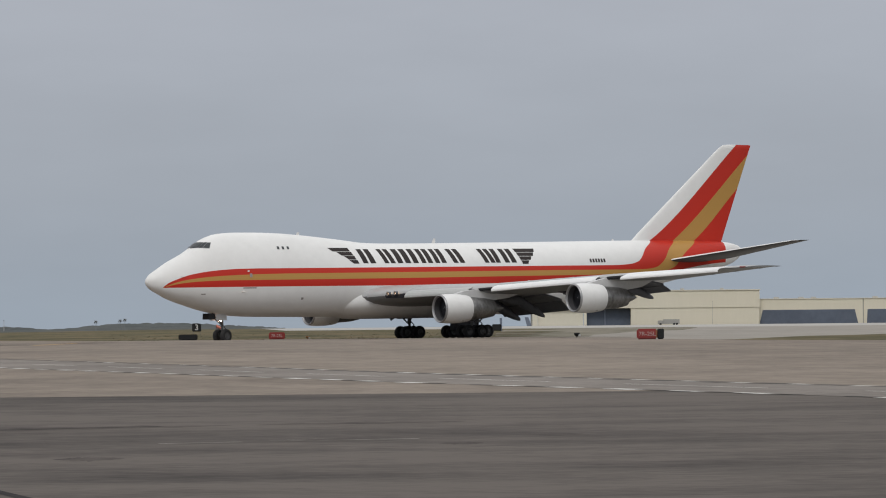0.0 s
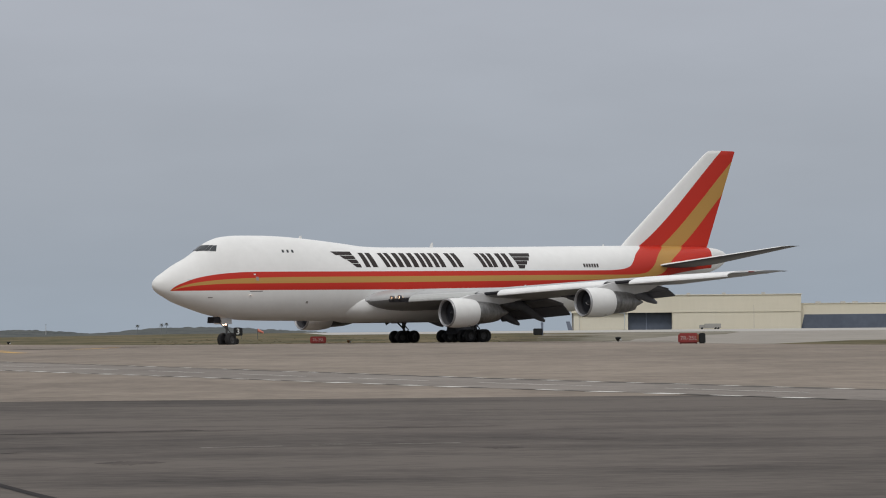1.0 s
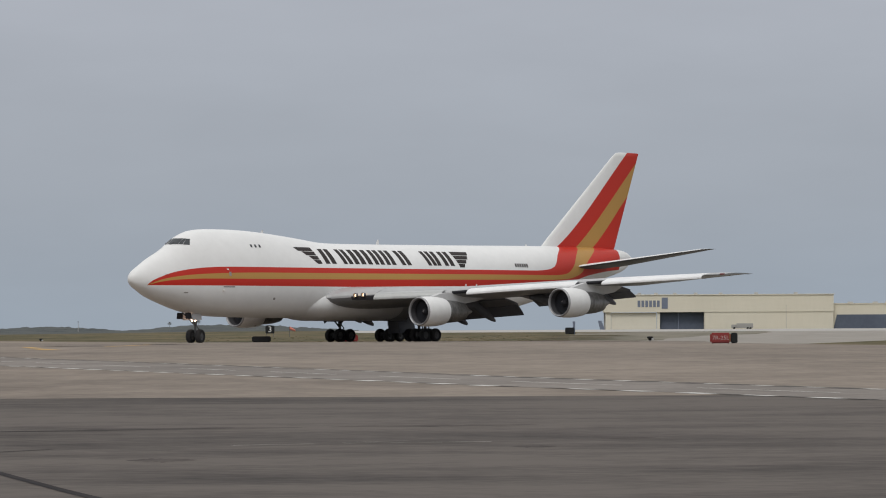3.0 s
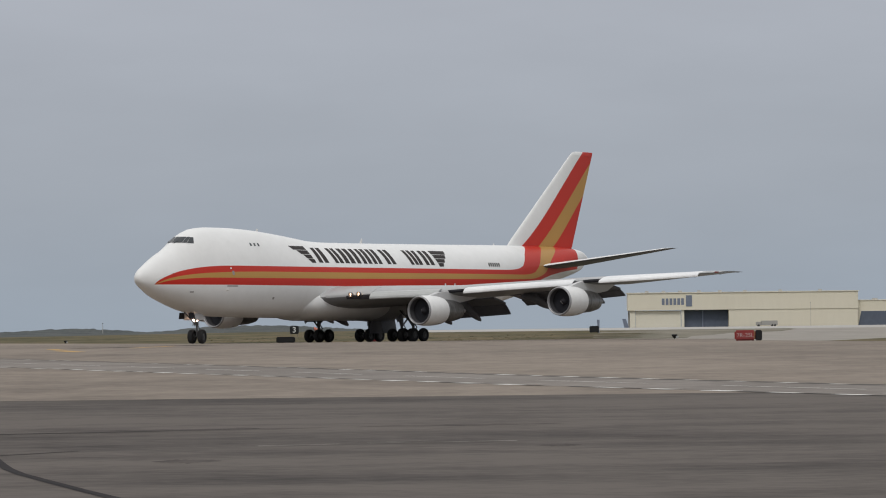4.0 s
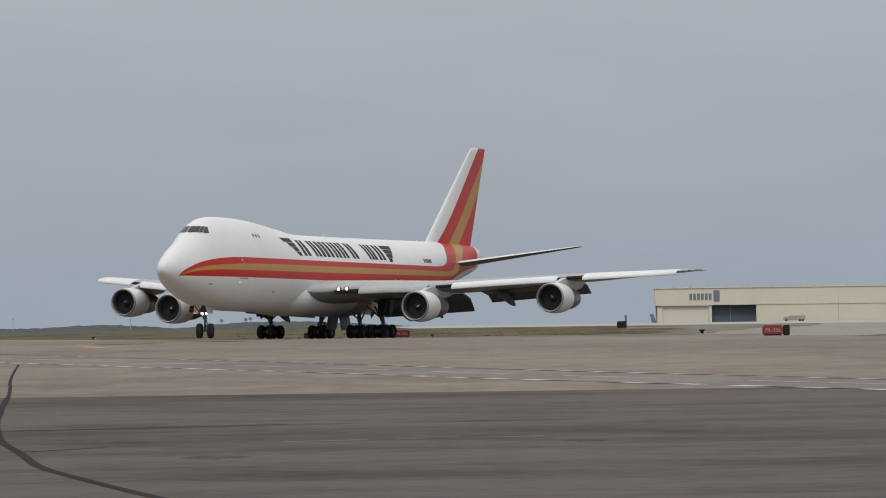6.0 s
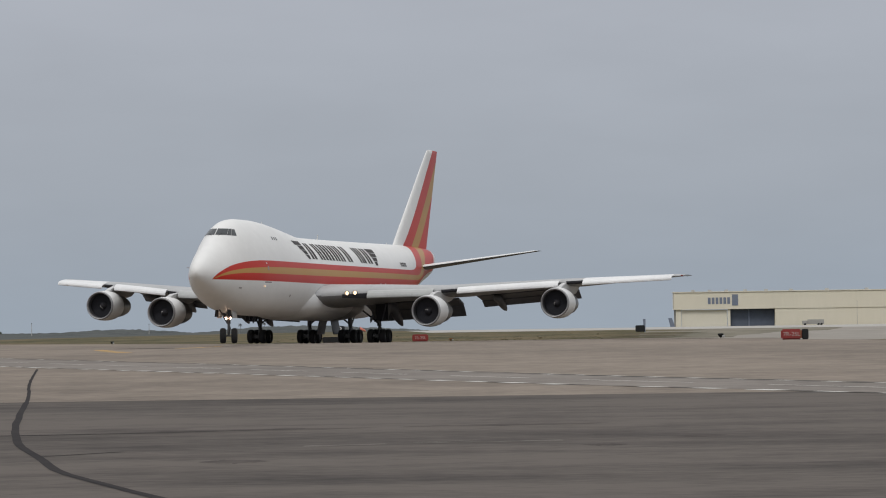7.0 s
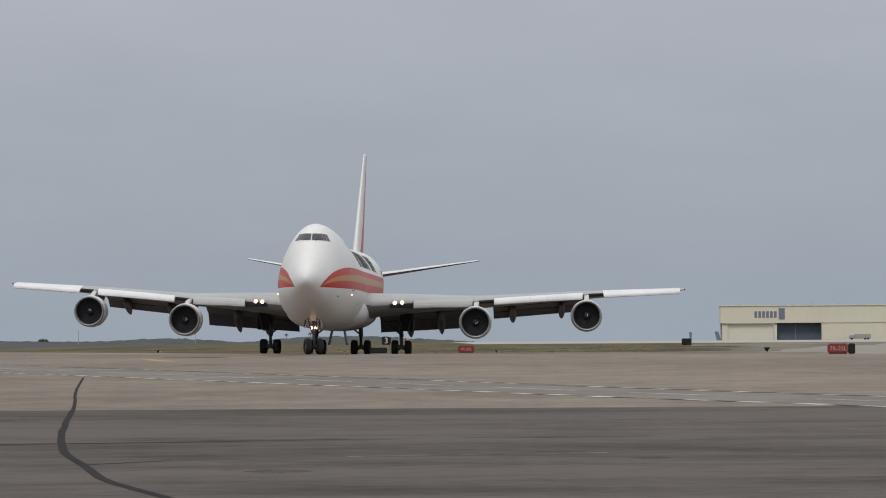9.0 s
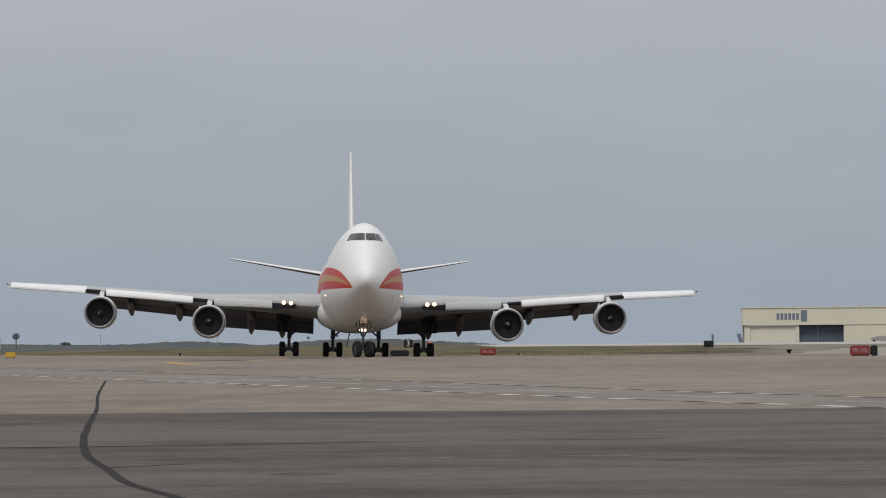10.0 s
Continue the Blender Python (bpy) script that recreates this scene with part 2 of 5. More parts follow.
M_PAINT_Y = surface("worn_yellow_paint", (0.56, 0.35, 0.10), (0.34, 0.24, 0.13), rough=0.9, fine=4.0, coarse=0.5, spec=0.15)
M_TAR = surface("tar_seal", (0.022, 0.020, 0.020), (0.042, 0.037, 0.035), rough=0.95, fine=5.0, coarse=0.7, spec=0.1)
M_SMEAR = surface("faint_tyre_smear", (0.050, 0.043, 0.040), (0.102, 0.088, 0.079), rough=0.95, fine=2.2, coarse=0.9, spread=(0.36, 0.58), spec=0.1)
M_SCRATCH = surface("pale_scratched_asphalt", (0.21, 0.195, 0.18), (0.10, 0.088, 0.08), rough=0.95, fine=3.0, coarse=1.2, spread=(0.44, 0.60), spec=0.1)
M_SEAL = surface("worn_tar_seal", (0.020, 0.018, 0.019), (0.042, 0.037, 0.037), rough=0.95, fine=5.0, coarse=0.7, spec=0.1)
M_GRASS = surface("dry_grass", (0.050, 0.052, 0.024), (0.150, 0.118, 0.068), scale=(1, 0.3, 1), rough=0.97, bump=0.5, fine=0.6, coarse=0.07, spread=(0.38, 0.60), spec=0.1)
M_VERGE_HAZED = surface("dry_verge_with_haze", (0.135, 0.126, 0.094), (0.235, 0.212, 0.172), scale=(1, 0.3, 1), rough=0.97, fine=0.5, coarse=0.06, spread=(0.40, 0.60), spec=0.1)
M_SOIL = surface("bare_brown_soil", (0.085, 0.064, 0.046), (0.14, 0.108, 0.08), rough=0.97, fine=0.8, coarse=0.1, spec=0.1)
M_BROWN_PATCH = surface("dark_brown_patch", (0.036, 0.029, 0.024), (0.105, 0.084, 0.066), scale=(1, 0.3, 1), rough=0.97, fine=0.9, coarse=0.22, spread=(0.42, 0.62), spec=0.1)
# scrub: the bluish haze of distance is mixed into its green
M_SCRUB = surface("hazed_scrub_green", (0.060, 0.068, 0.069), (0.102, 0.107, 0.103), rough=0.97, fine=0.5, coarse=0.08, spread=(0.40, 0.60), spec=0.1)
M_LEAF = surface("dark_foliage", (0.045, 0.06, 0.04), (0.08, 0.095, 0.06), rough=0.9, fine=2.0)
# far trees and mast heads paled, with haze painted into the tone
M_HAZY = surface("haze_paled_foliage", (0.17, 0.185, 0.19), (0.23, 0.24, 0.24), rough=0.9, fine=2.0)
M_TRUNK = surface("tree_bark", (0.12, 0.10, 0.08), (0.08, 0.065, 0.05), rough=0.9)
M_CREAM = surface("cream_cladding", (0.78, 0.73, 0.60), (0.72, 0.675, 0.55), scale=(1, 1, 0.2), rough=0.7, fine=0.6, coarse=0.04)
M_CREAM_P = surface("pale_door_cladding", (0.80, 0.76, 0.64), (0.74, 0.70, 0.585), rough=0.7, fine=0.6, coarse=0.06)
M_DUSK = surface("dark_hangar_interior", (0.125, 0.150, 0.20), (0.085, 0.102, 0.14), rough=0.8, fine=0.5, coarse=0.06)
M_NAVY = surface("grey_blue_sign_paint", (0.16, 0.19, 0.26), (0.22, 0.25, 0.31), rough=0.5)
M_GREYV = surface("grey_vehicle_paint", (0.42, 0.41, 0.39), (0.35, 0.34, 0.32), rough=0.5)
M_REDSIGN = surface("red_sign_face", (0.27, 0.030, 0.028), (0.19, 0.024, 0.022), rough=0.5, fine=3.0)
M_BLACKSIGN = surface("black_sign_face", (0.016, 0.017, 0.018), (0.026, 0.027, 0.028), rough=0.8, fine=3.0, spec=0.2)
M_RUST = surface("tan_brown_marker_paint", (0.30, 0.15, 0.05), (0.10, 0.05, 0.03), rough=0.7, fine=6.0, coarse=2.0)
M_SIGNWHITE = surface("white_sign_lettering", (0.46, 0.38, 0.36), (0.32, 0.25, 0.24), rough=0.6)
M_YELLOWSIGN = surface("yellow_sign_face", (0.62, 0.40, 0.04), (0.52, 0.33, 0.03), rough=0.5)


# ---- mesh helpers ----
def part(name, bm, material, parent=None, label="", smooth=True):
    me = bpy.data.meshes.new(name)
    bm.normal_update()
    bm.to_mesh(me)
    bm.free()
    me.materials.append(material)
    if smooth:
        for p in me.polygons:
            p.use_smooth = True
        me.set_sharp_from_angle(angle=radians(38))
    ob = new(name, me)
    ob.parent = parent
    if label:
        tagged(ob, label)
    return ob


def loft(rings, cap=True, closed=True):
    """A skin over rings of equally many points."""
    bm = bmesh.new()
    vs = [[bm.verts.new(p) for p in r] for r in rings]
    n = len(rings[0])
    for a, b in zip(vs, vs[1:]):
        for i in range(n if closed else n - 1):
            j = (i + 1) % n
            bm.faces.new((a[i], a[j], b[j], b[i]))
    if cap:
        bm.faces.new(list(reversed(vs[0])))
        bm.faces.new(vs[-1])
    bmesh.ops.recalc_face_normals(bm, faces=bm.faces)
    return bm


def box_bm(x0, x1, y0, y1, z0, z1, bevel=0.0):
    bm = bmesh.new()
    bmesh.ops.create_cube(bm, size=1, matrix=Matrix.LocRotScale(((x0 + x1) / 2, (y0 + y1) / 2, (z0 + z1) / 2), None, (abs(x1 - x0), abs(y1 - y0), abs(z1 - z0))))
    if bevel:
        bmesh.ops.bevel(bm, geom=bm.edges[:], offset=bevel, segments=2, affect="EDGES")
    return bm


def rod_bm(a, b, r0, r1=None, n=14):
    a, b = Vector(a), Vector(b)
    bm = bmesh.new()
    m = Matrix.Translation((a + b) / 2) @ (b - a).to_track_quat("Z", "Y").to_matrix().to_4x4()
    bmesh.ops.create_cone(bm, cap_ends=True, segments=n, radius1=r0, radius2=r0 if r1 is None else r1, depth=(b - a).length, matrix=m)
    return bm


def join(*bms):
    out = bmesh.new()
    for b in bms:
        me = bpy.data.meshes.new("piece")
        b.to_mesh(me)
        b.free()
        out.from_mesh(me)
        bpy.data.meshes.remove(me)
    return out


def lathe(profile, n=40):
    """Turns (along, radius) points round the x axis; along runs aft, so x falls."""
    rings = []
    for s, r in profile:
        rings.append([(-s, r * math.cos(2 * math.pi * i / n), r * math.sin(2 * math.pi * i / n)) for i in range(n)])
    return loft(rings, cap=False)


# ---- ground ----
LEVEL_LIN = [(-800, 0), (212, 0), (235, -0.11), (318, -0.53), (325, -0.63), (420, -0.62), (560, -0.43), (720, -0.43), (1050, -1.45), (1500, -3.2), (2500, -14), (4900, -60)]


def level(y):
    return float(np.interp(y, [p[0] for p in LEVEL_LIN], [p[1] for p in LEVEL_LIN]))


def sheet(name, rows, lift, material, label, category):
    """A pavement sheet that follows the ground: rows of (y, x_left, x_right), near to far."""
    bm = bmesh.new()
    ys = sorted({r[0] for r in rows} | {p[0] for p in LEVEL_LIN if rows[0][0] < p[0] < rows[-1][0]} | {y for y in range(240, 320, 10) if rows[0][0] < y < rows[-1][0]})
    prev = None
    for y in ys:
        x0 = float(np.interp(y, [r[0] for r in rows], [r[1] for r in rows]))
        x1 = float(np.interp(y, [r[0] for r in rows], [r[2] for r in rows]))
        row = [bm.verts.new((x0 + (x1 - x0) * i / 8, y, level(y) + lift)) for i in range(9)]
        if prev:
            for i in range(8):
                bm.faces.new((prev[i], prev[i + 1], row[i + 1], row[i]))
        prev = row
    ob = part(name, bm, material, smooth=False)
    return tagged(ob, label, category, kind="structure")


sheet("ground", [(-800, -4000, 4000), (4900, -4000, 4000)], 0.0, M_GRASS, "dry olive and brown grass airfield ground", "ground")
sheet("apron", [(-300, -400, 400), (57.5, -400, 400)], 0.012, M_ASPHALT, "dark worn grey asphalt apron with streaks", "apron")
# far edge of the concrete: the left half runs out along the grass, the right edge turns back round the sign
sheet("taxiway", [(57.5, -400, 400), (150, -400, 60), (167, -400, 29.5), (181, -400, 23.5), (197, -400, 20.5), (318, -400, 17.5)],
      0.012, M_CONCRETE, "pale tan concrete taxiway with faint streaks", "taxiway")
sheet("taxiway_left", [(318.1, -400, -4), (327, -400, -19), (354, -400, -36), (420, -400, -72), (430, -400, -110), (440, -400, -390)],
      0.012, M_CONCRETE, "pale tan concrete taxiway beside the grass", "taxiway")
sheet("exit_taxiway", [(186, 22.0, 23.9), (205, 18.6, 30), (224, 15.5, 36.5), (232, 14.5, 38.5), (256, 18.5, 44), (294, 23, 52), (320, 26, 58), (365, 30.5, 69), (394, 35.5, 76), (427, 40.5, 84), (464, 52, 94), (491, 56, 100), (530, 62, 110), (640, 70, 140)], 0.006, M_EXIT,
      "pale concrete exit taxiway to the runway", "taxiway")
# paler sheet over the far grass: aerial haze painted as colour
sheet("verge", [(256, 14, 18.3), (320, 17, 25.8), (394, 20.5, 35.3), (427, 22.5, 40.3), (464, 25, 51.8), (503, 27.5, 57.5), (530, 29, 61.8), (558, 31, 65)], 0.004, M_VERGE_HAZED, "dry verge beside the exit taxiway, haze painted in as grey-brown", "verge")
sheet("runway", [(560, -8, 900), (720, -16, 900)], 0.010, M_RUNWAY, "pale concrete runway in the far distance", "runway")
sheet("scrub", [(430, -400, -100), (560, -400, -74), (720, -400, -40), (1050, -400, -30)], 0.004, M_SCRUB, "dark grey-green scrub below the ridge", "scrub")


def strip(name, a, b, width, lift, material, parent=None):
    a, b = Vector((a[0], a[1])), Vector((b[0], b[1]))
    n = Vector((-(b - a).y, (b - a).x)).normalized() * width / 2
    bm = bmesh.new()
    bm.faces.new([bm.verts.new((p.x, p.y, level(p.y) + lift)) for p in (a - n, b - n, b + n, a + n)])
    return part(name, bm, material, parent, smooth=False)


# service road with a dashed edge on both sides
def near_edge(y):
    return float(np.interp(y, [40, 55.5, 66.5, 81, 96.5, 210], [14.0, 7.0, 1.9, -4.0, -10.4, -57]))


def far_edge(y):
    return float(np.interp(y, [48, 64, 76, 105.5, 131, 230], [15.4, 8.1, 3.2, -7.4, -17.0, -54]))


bm = bmesh.new()
last = None
for i in range(20):
    y0, y1 = 42 + i * 8.4, 50 + i * 9.0
    row = (bm.verts.new((near_edge(y0), y0, 0.016)), bm.verts.new((far_edge(y1), y1, 0.016)))
    if last:
        bm.faces.new((last[0], last[1], row[1], row[0]))
    last = row
road = tagged(part("road", bm, M_ROAD, smooth=False), "grey asphalt service road with dashed white edge lines", "road", kind="structure")
rng = random.Random(5)
y = 44.0
while y < 185:
    if rng.random() < 0.85:
        strip("edge_dash", (near_edge(y), y), (near_edge(y + 0.95), y + 0.95), rng.uniform(0.22, 0.42), 0.020, M_PAINT_W, road)
    if rng.random() < 0.7:
        strip("edge_dash", (near_edge(y + 1.1), y + 1.1), (near_edge(y + 1.9), y + 1.9), 0.22, 0.020, M_PAINT_D, road)
    y += 2.05
y = 50.0
while y < 190:
    strip("edge_dash", (far_edge(y), y), (far_edge(y + 1.15), y + 1.15), rng.uniform(0.4, 0.6), 0.020, M_PAINT_D, road)
    if rng.random() < 0.6:
        strip("edge_dash", (far_edge(y + 1.25), y + 1.25), (far_edge(y + 1.9), y + 1.9), rng.uniform(0.15, 0.35), 0.020, M_PAINT_W, road)
    y += 2.0
for k in range(18):
    y = 46 + k * 8.0
    c0, c1 = (near_edge(y) + far_edge(y + 9)) / 2, (near_edge(y + 5) + far_edge(y + 14)) / 2
    strip("centre_dash", (c0, y + 4.5), (c1, y + 9.5), 0.10, 0.020, M_PAINT_W, road)


def ribbon(name, points, width, lift, material, label, category):
    """A painted or sealed line along a smooth curve, of uneven width."""
    fx = smooth_curve([(p[1], p[0]) for p in sorted(points, key=lambda q: q[1])])
    ys = np.linspace(min(p[1] for p in points), max(p[1] for p in points), 90)
    bm = bmesh.new()
    prev = None
    for i, yy in enumerate(ys):
        dx = (fx(yy + 0.05) - fx(yy - 0.05)) / 0.1
        n = Vector((1, -dx)).normalized() * (width * (1 + 0.25 * noise.noise((yy * 0.5, 3.1, 0)))) / 2
        if width > 0.1 and yy > 57.5:
            n *= 0.72
        x = fx(yy) + 0.02 * noise.noise((yy * 0.35, 0, 7))
        row = (bm.verts.new((x - n.x, yy - n.y, lift)), bm.verts.new((x + n.x, yy + n.y, lift)))
        if prev:
            bm.faces.new((prev[0], prev[1], row[1], row[0]))
        prev = row
    return tagged(part(name, bm, material, smooth=False), label, category, kind="structure")


ribbon("tar_line", [(-14.4, 103.5), (-10.7, 75.5), (-8.6, 60.5), (-6.9, 47.5), (-6.0, 41.0), (-5.3, 36.5), (-4.5, 32.5), (-3.9, 29.5), (-3.2, 27.0), (-1.6, 22.0), (0.6, 15.0)],
       0.105, 0.0155, M_SEAL, "black curved tar seal line across the apron", "pavement line")
for k, (p, q, w, mat, text) in enumerate((
        ((-8.3, 39.2), (-4.1, 39.9), 0.22, M_TAR, "thin dark joint in the asphalt"), ((-4.1, 39.9), (-2.2, 40.7), 0.16, M_TAR, "thin dark joint in the asphalt"),
        ((-1.91, 34.87), (-1.0, 35.2), 0.15, M_SCRATCH, "thin pale scratch in the asphalt"), ((-0.67, 35.27), (0.98, 35.6), 0.18, M_SCRATCH, "thin pale scratch in the asphalt"))):
    tagged(strip("joint_line", p, q, w, 0.0145, mat), text, "pavement line", kind="structure")
ribbon("joint_line", [(-4.6, 33.0), (-4.2, 33.5), (-3.8, 34.0)], 0.09, 0.0145, M_TAR, "thin dark joint in the asphalt", "pavement line")
ribbon("scratch_line", [(-0.7, 35.5), (0.05, 36.0)], 0.035, 0.0145, M_SCRATCH, "thin pale scratch in the asphalt", "pavement line")
for a, b, w in (((-20.6, 175.5), (-18.4, 166.0), 0.8), ((-22.4, 187), (-20.8, 179), 0.7), ((-17.9, 190.0), (-16.5, 204.5), 0.5)):
    tagged(strip("taxi_line", a, b, w, 0.018, M_PAINT_Y), "worn yellow taxi guide line on the concrete", "pavement line", kind="structure")

for p, q, w in (((-21.8, 194.0), (-18.6, 195.6), 3.6), ((-16.6, 205), (-14.6, 209), 2.6), ((-35, 232), (-14, 226), 1.1)):
    tagged(strip("joint_line", p, q, w, 0.017, M_TAR), "thin dark joint in the concrete", "pavement line", kind="structure")


def ragged_patch(x, y, half, deep, turn, seed, name="brown_streak", material=M_BROWN_PATCH, label="dark brown patch over the concrete edge", category="soil", lift=0.018):
    """An uneven flat patch, long and narrow, with a ragged outline."""
    bm = bmesh.new()
    c, q = math.cos(radians(turn)), math.sin(radians(turn))
    top, low = [], []
    for i in range(33):
        u = -1 + i / 16
        for row, sgn in ((top, 1), (low, -1)):
            d = sgn * deep * (1 - u * u) * (0.55 + 0.9 * abs(noise.noise((u * 4.0, seed, sgn * 3.0))))
            px, py = x + half * u * c - d * q * 0.1, y + half * u * q + d
            row.append(bm.verts.new((px, py, level(py) + lift)))
    for i in range(32):
        if i == 0:
            bm.faces.new((low[0], low[1], top[1]))
        elif i == 31:
            bm.faces.new((low[31], low[32], top[31]))
        else:
            bm.faces.new((low[i], low[i + 1], top[i + 1], top[i]))
    return tagged(part(name, bm, material, smooth=False), label, category, kind="structure")


for k, row in enumerate(((4.5, 231, 10.5, 5.5, -22), (13.5, 221, 5.0, 3.0, -30), (17.0, 232, 3.5, 3.0, -20), (-9, 236, 7, 2.5, -18), (21.5, 226, 3.0, 3.5, -25))):
    ragged_patch(*row, 3.7 * k)
for k, (x, y, half, deep, turn) in enumerate(((-2.4, 31.2, 0.36, 0.55, 0), (1.4, 34.2, 0.26, 0.4, 0), (2.6, 36.4, 0.36, 0.5, 3), (-3.2, 40.3, 2.0, 0.8, 14), (0.4, 41.2, 1.4, 0.5, 8))):
    ragged_patch(x, y, half, deep, turn, 80 + 1.7 * k, "oil_stain", M_SMEAR, "faint dark stain on the worn asphalt", "stain", 0.0135)
# ragged grass and bare concrete along the edge of the exit taxiway
for k, row in enumerate(((16.5, 332, 3.5, 5, 0), (19.5, 350, 4.5, 9, 0), (21.5, 372, 4.0, 7, 0), (22, 398, 5, 12, 0), (25.5, 430, 5, 10, 0), (28, 455, 6, 14, 0), (31, 520, 7, 16, 0))):
    ragged_patch(*row, 20 + 2.9 * k, "grass_patch", M_GRASS, "dry olive grass creeping over the concrete edge", "grass")
for k, row in enumerate(((17.5, 342, 4, 5, 0), (21, 385, 5, 8, 0), (25, 440, 6, 9, 0))):
    ragged_patch(*row, 50 + 2.9 * k, "bare_patch", M_SOIL, "bare brown soil in the grass", "soil")


def tufts():
    """Uneven grass along the edge of the concrete and on the verge."""
    rng = random.Random(21)
    verts, faces = [], []
    for _ in range(1000):
        y = 319 + 150 * rng.random() ** 2.2
        x = rng.uniform(-0.07 * y, 0.052 * y)
        if x < -4 and y < 318 + (-4 - x) * 1.15:
            continue
        z, w, t = level(y), rng.uniform(0.1, 0.45), rng.uniform(0.006, 0.024) * (2.0 if rng.random() < 0.06 else 1)
        k = len(verts)
        verts += [(x - w, y, z - 0.02), (x + w, y + 0.1, z - 0.02), (x + w * rng.uniform(0.1, 0.6), y, z + t), (x - w * rng.uniform(0.1, 0.6), y, z + t * 0.8)]
        faces.append((k, k + 1, k + 2, k + 3))
    me = bpy.data.meshes.new("grass_tufts")
    me.from_pydata(verts, [], faces)
    me.materials.append(M_GRASS)
    return tagged(new("grass_tufts", me), "dry olive grass tufts along the concrete edge", "grass", kind="stuff")


tufts()

# ---- the jet ----
jet = new("cargo_jet")
tagged(jet, "white four-engined cargo jet, red and gold stripes, taxiing", "airplane")


def blunt(start, a0, value, points):
    """A body line with a round tip ahead of station a0."""
    f = smooth_curve([p for p in points if p[0] >= a0])

    def g(a):
        return start + (value - start) * math.sqrt(max(a, 0) / a0) if a < a0 else f(a)
    return g


NOSE = 33.0        # the origin lies this far behind the nose, on the ground

Z_TOP = blunt(5.5, 0.95, 6.52, [(0, 5.52), (0.2, 5.9), (0.95, 6.52), (2.23, 7.31), (3.5, 7.94), (4.28, 8.40), (5.16, 9.05), (5.93, 9.45), (7.09, 9.82), (9.13, 9.98),
                      (11.23, 9.99), (13.86, 9.91), (15.95, 9.76), (18.37, 9.53), (20.5, 9.3), (22.96, 9.03), (25.12, 8.97), (39.5, 9.08), (54.3, 9.25), (60, 9.28), (64, 9.2), (66.3, 9.05), (67.5, 8.82), (68.3, 8.35)])
Z_LOW = blunt(5.5, 1.2, 4.44, [(0, 5.5), (0.19, 5.07), (1.2, 4.44), (2.21, 3.93), (3.95, 3.34), (6, 2.75), (7.53, 2.46), (10.14, 2.23), (13.8, 2.16), (20, 2.1), (40, 2.1),
                      (46, 2.55), (52, 3.66), (58, 4.98), (62, 5.8), (65, 6.42), (67.2, 7.1), (68.3, 8.0)])
WIDE = blunt(0.0, 0.95, 0.88, [(0, 0.02), (0.2, 0.42), (0.95, 0.88), (2.2, 1.38), (4, 1.95), (6, 2.43), (9, 2.92), (12, 3.10), (15, 3.14), (42, 3.14), (48, 3.02), (54, 2.5), (60, 1.58), (64, 1.0), (66.5, 0.62), (68.3, 0.15)])
Z_WIDE = smooth_curve([(0, 5.5), (3, 5.35), (10, 5.4), (40, 5.45), (50, 6.3), (58, 7.2), (66, 8.1), (68.3, 8.2)])
PEAR = smooth_curve([(0, 0.02), (3, 0.13), (6, 0.155), (17, 0.175), (27, 0.03), (68, 0.0)])
BOXY = 2.5


def hull(a, z):
    """Half width of the body at station a and height z."""
    zt, zb, w, zm = Z_TOP(a), Z_LOW(a), WIDE(a), Z_WIDE(a)
    if z >= zm:
        c = min(1.0, (z - zm) / (zt - zm))
        return w * math.sqrt(1 - c * c) * (1 - PEAR(a) * c)
    c = min(1.0, (zm - z) / (zm - zb))
    return w * (1 - c ** BOXY) ** (1 / BOXY)


def fuselage():
    stations = [68.3 * s for s in (list((np.linspace(0.001, 1, 22) ** 2) * 0.09) + list(np.linspace(0.1, 1, 96)))]
    rings = []
    for a in stations:
        zt, zb, w, zm, k = Z_TOP(a), Z_LOW(a), WIDE(a), Z_WIDE(a), PEAR(a)
        ring = []
        for i in range(56):
            th = 2 * math.pi * i / 56
            c, s = math.cos(th), math.sin(th)
            if c >= 0:
                ring.append((NOSE - a, w * s * (1 - k * c), zm + (zt - zm) * c))
            else:
                ring.append((NOSE - a, w * math.copysign(abs(s) ** (2 / BOXY), s), zm - (zm - zb) * (-c) ** (2 / BOXY)))
        rings.append(ring)
    return part("fuselage", loft(rings), M_LIVERY, jet, "white fuselage with red and gold side stripes")


body = fuselage()


def decal(name, corners, material, parent=body, out=0.012, side=1, n=(5, 4), label=""):
    """A painted patch on the body; corners (station, height): top front, top rear, low rear, low front."""
    bm = bmesh.new()
    grid = []
    for j in range(n[1] + 1):
        v = j / n[1]
        row = []
        for i in range(n[0] + 1):
            u = i / n[0]
            a = (1 - v) * ((1 - u) * corners[0][0] + u * corners[1][0]) + v * ((1 - u) * corners[3][0] + u * corners[2][0])
            z = (1 - v) * ((1 - u) * corners[0][1] + u * corners[1][1]) + v * ((1 - u) * corners[3][1] + u * corners[2][1])
            row.append(bm.verts.new((NOSE - a, side * (hull(a, z) + out), z + out * 0.5)))
        grid.append(row)
    for j in range(n[1]):
        for i in range(n[0]):
            bm.faces.new((grid[j][i], grid[j][i + 1], grid[j + 1][i + 1], grid[j + 1][i]))
    return part(name, bm, material, parent, label)


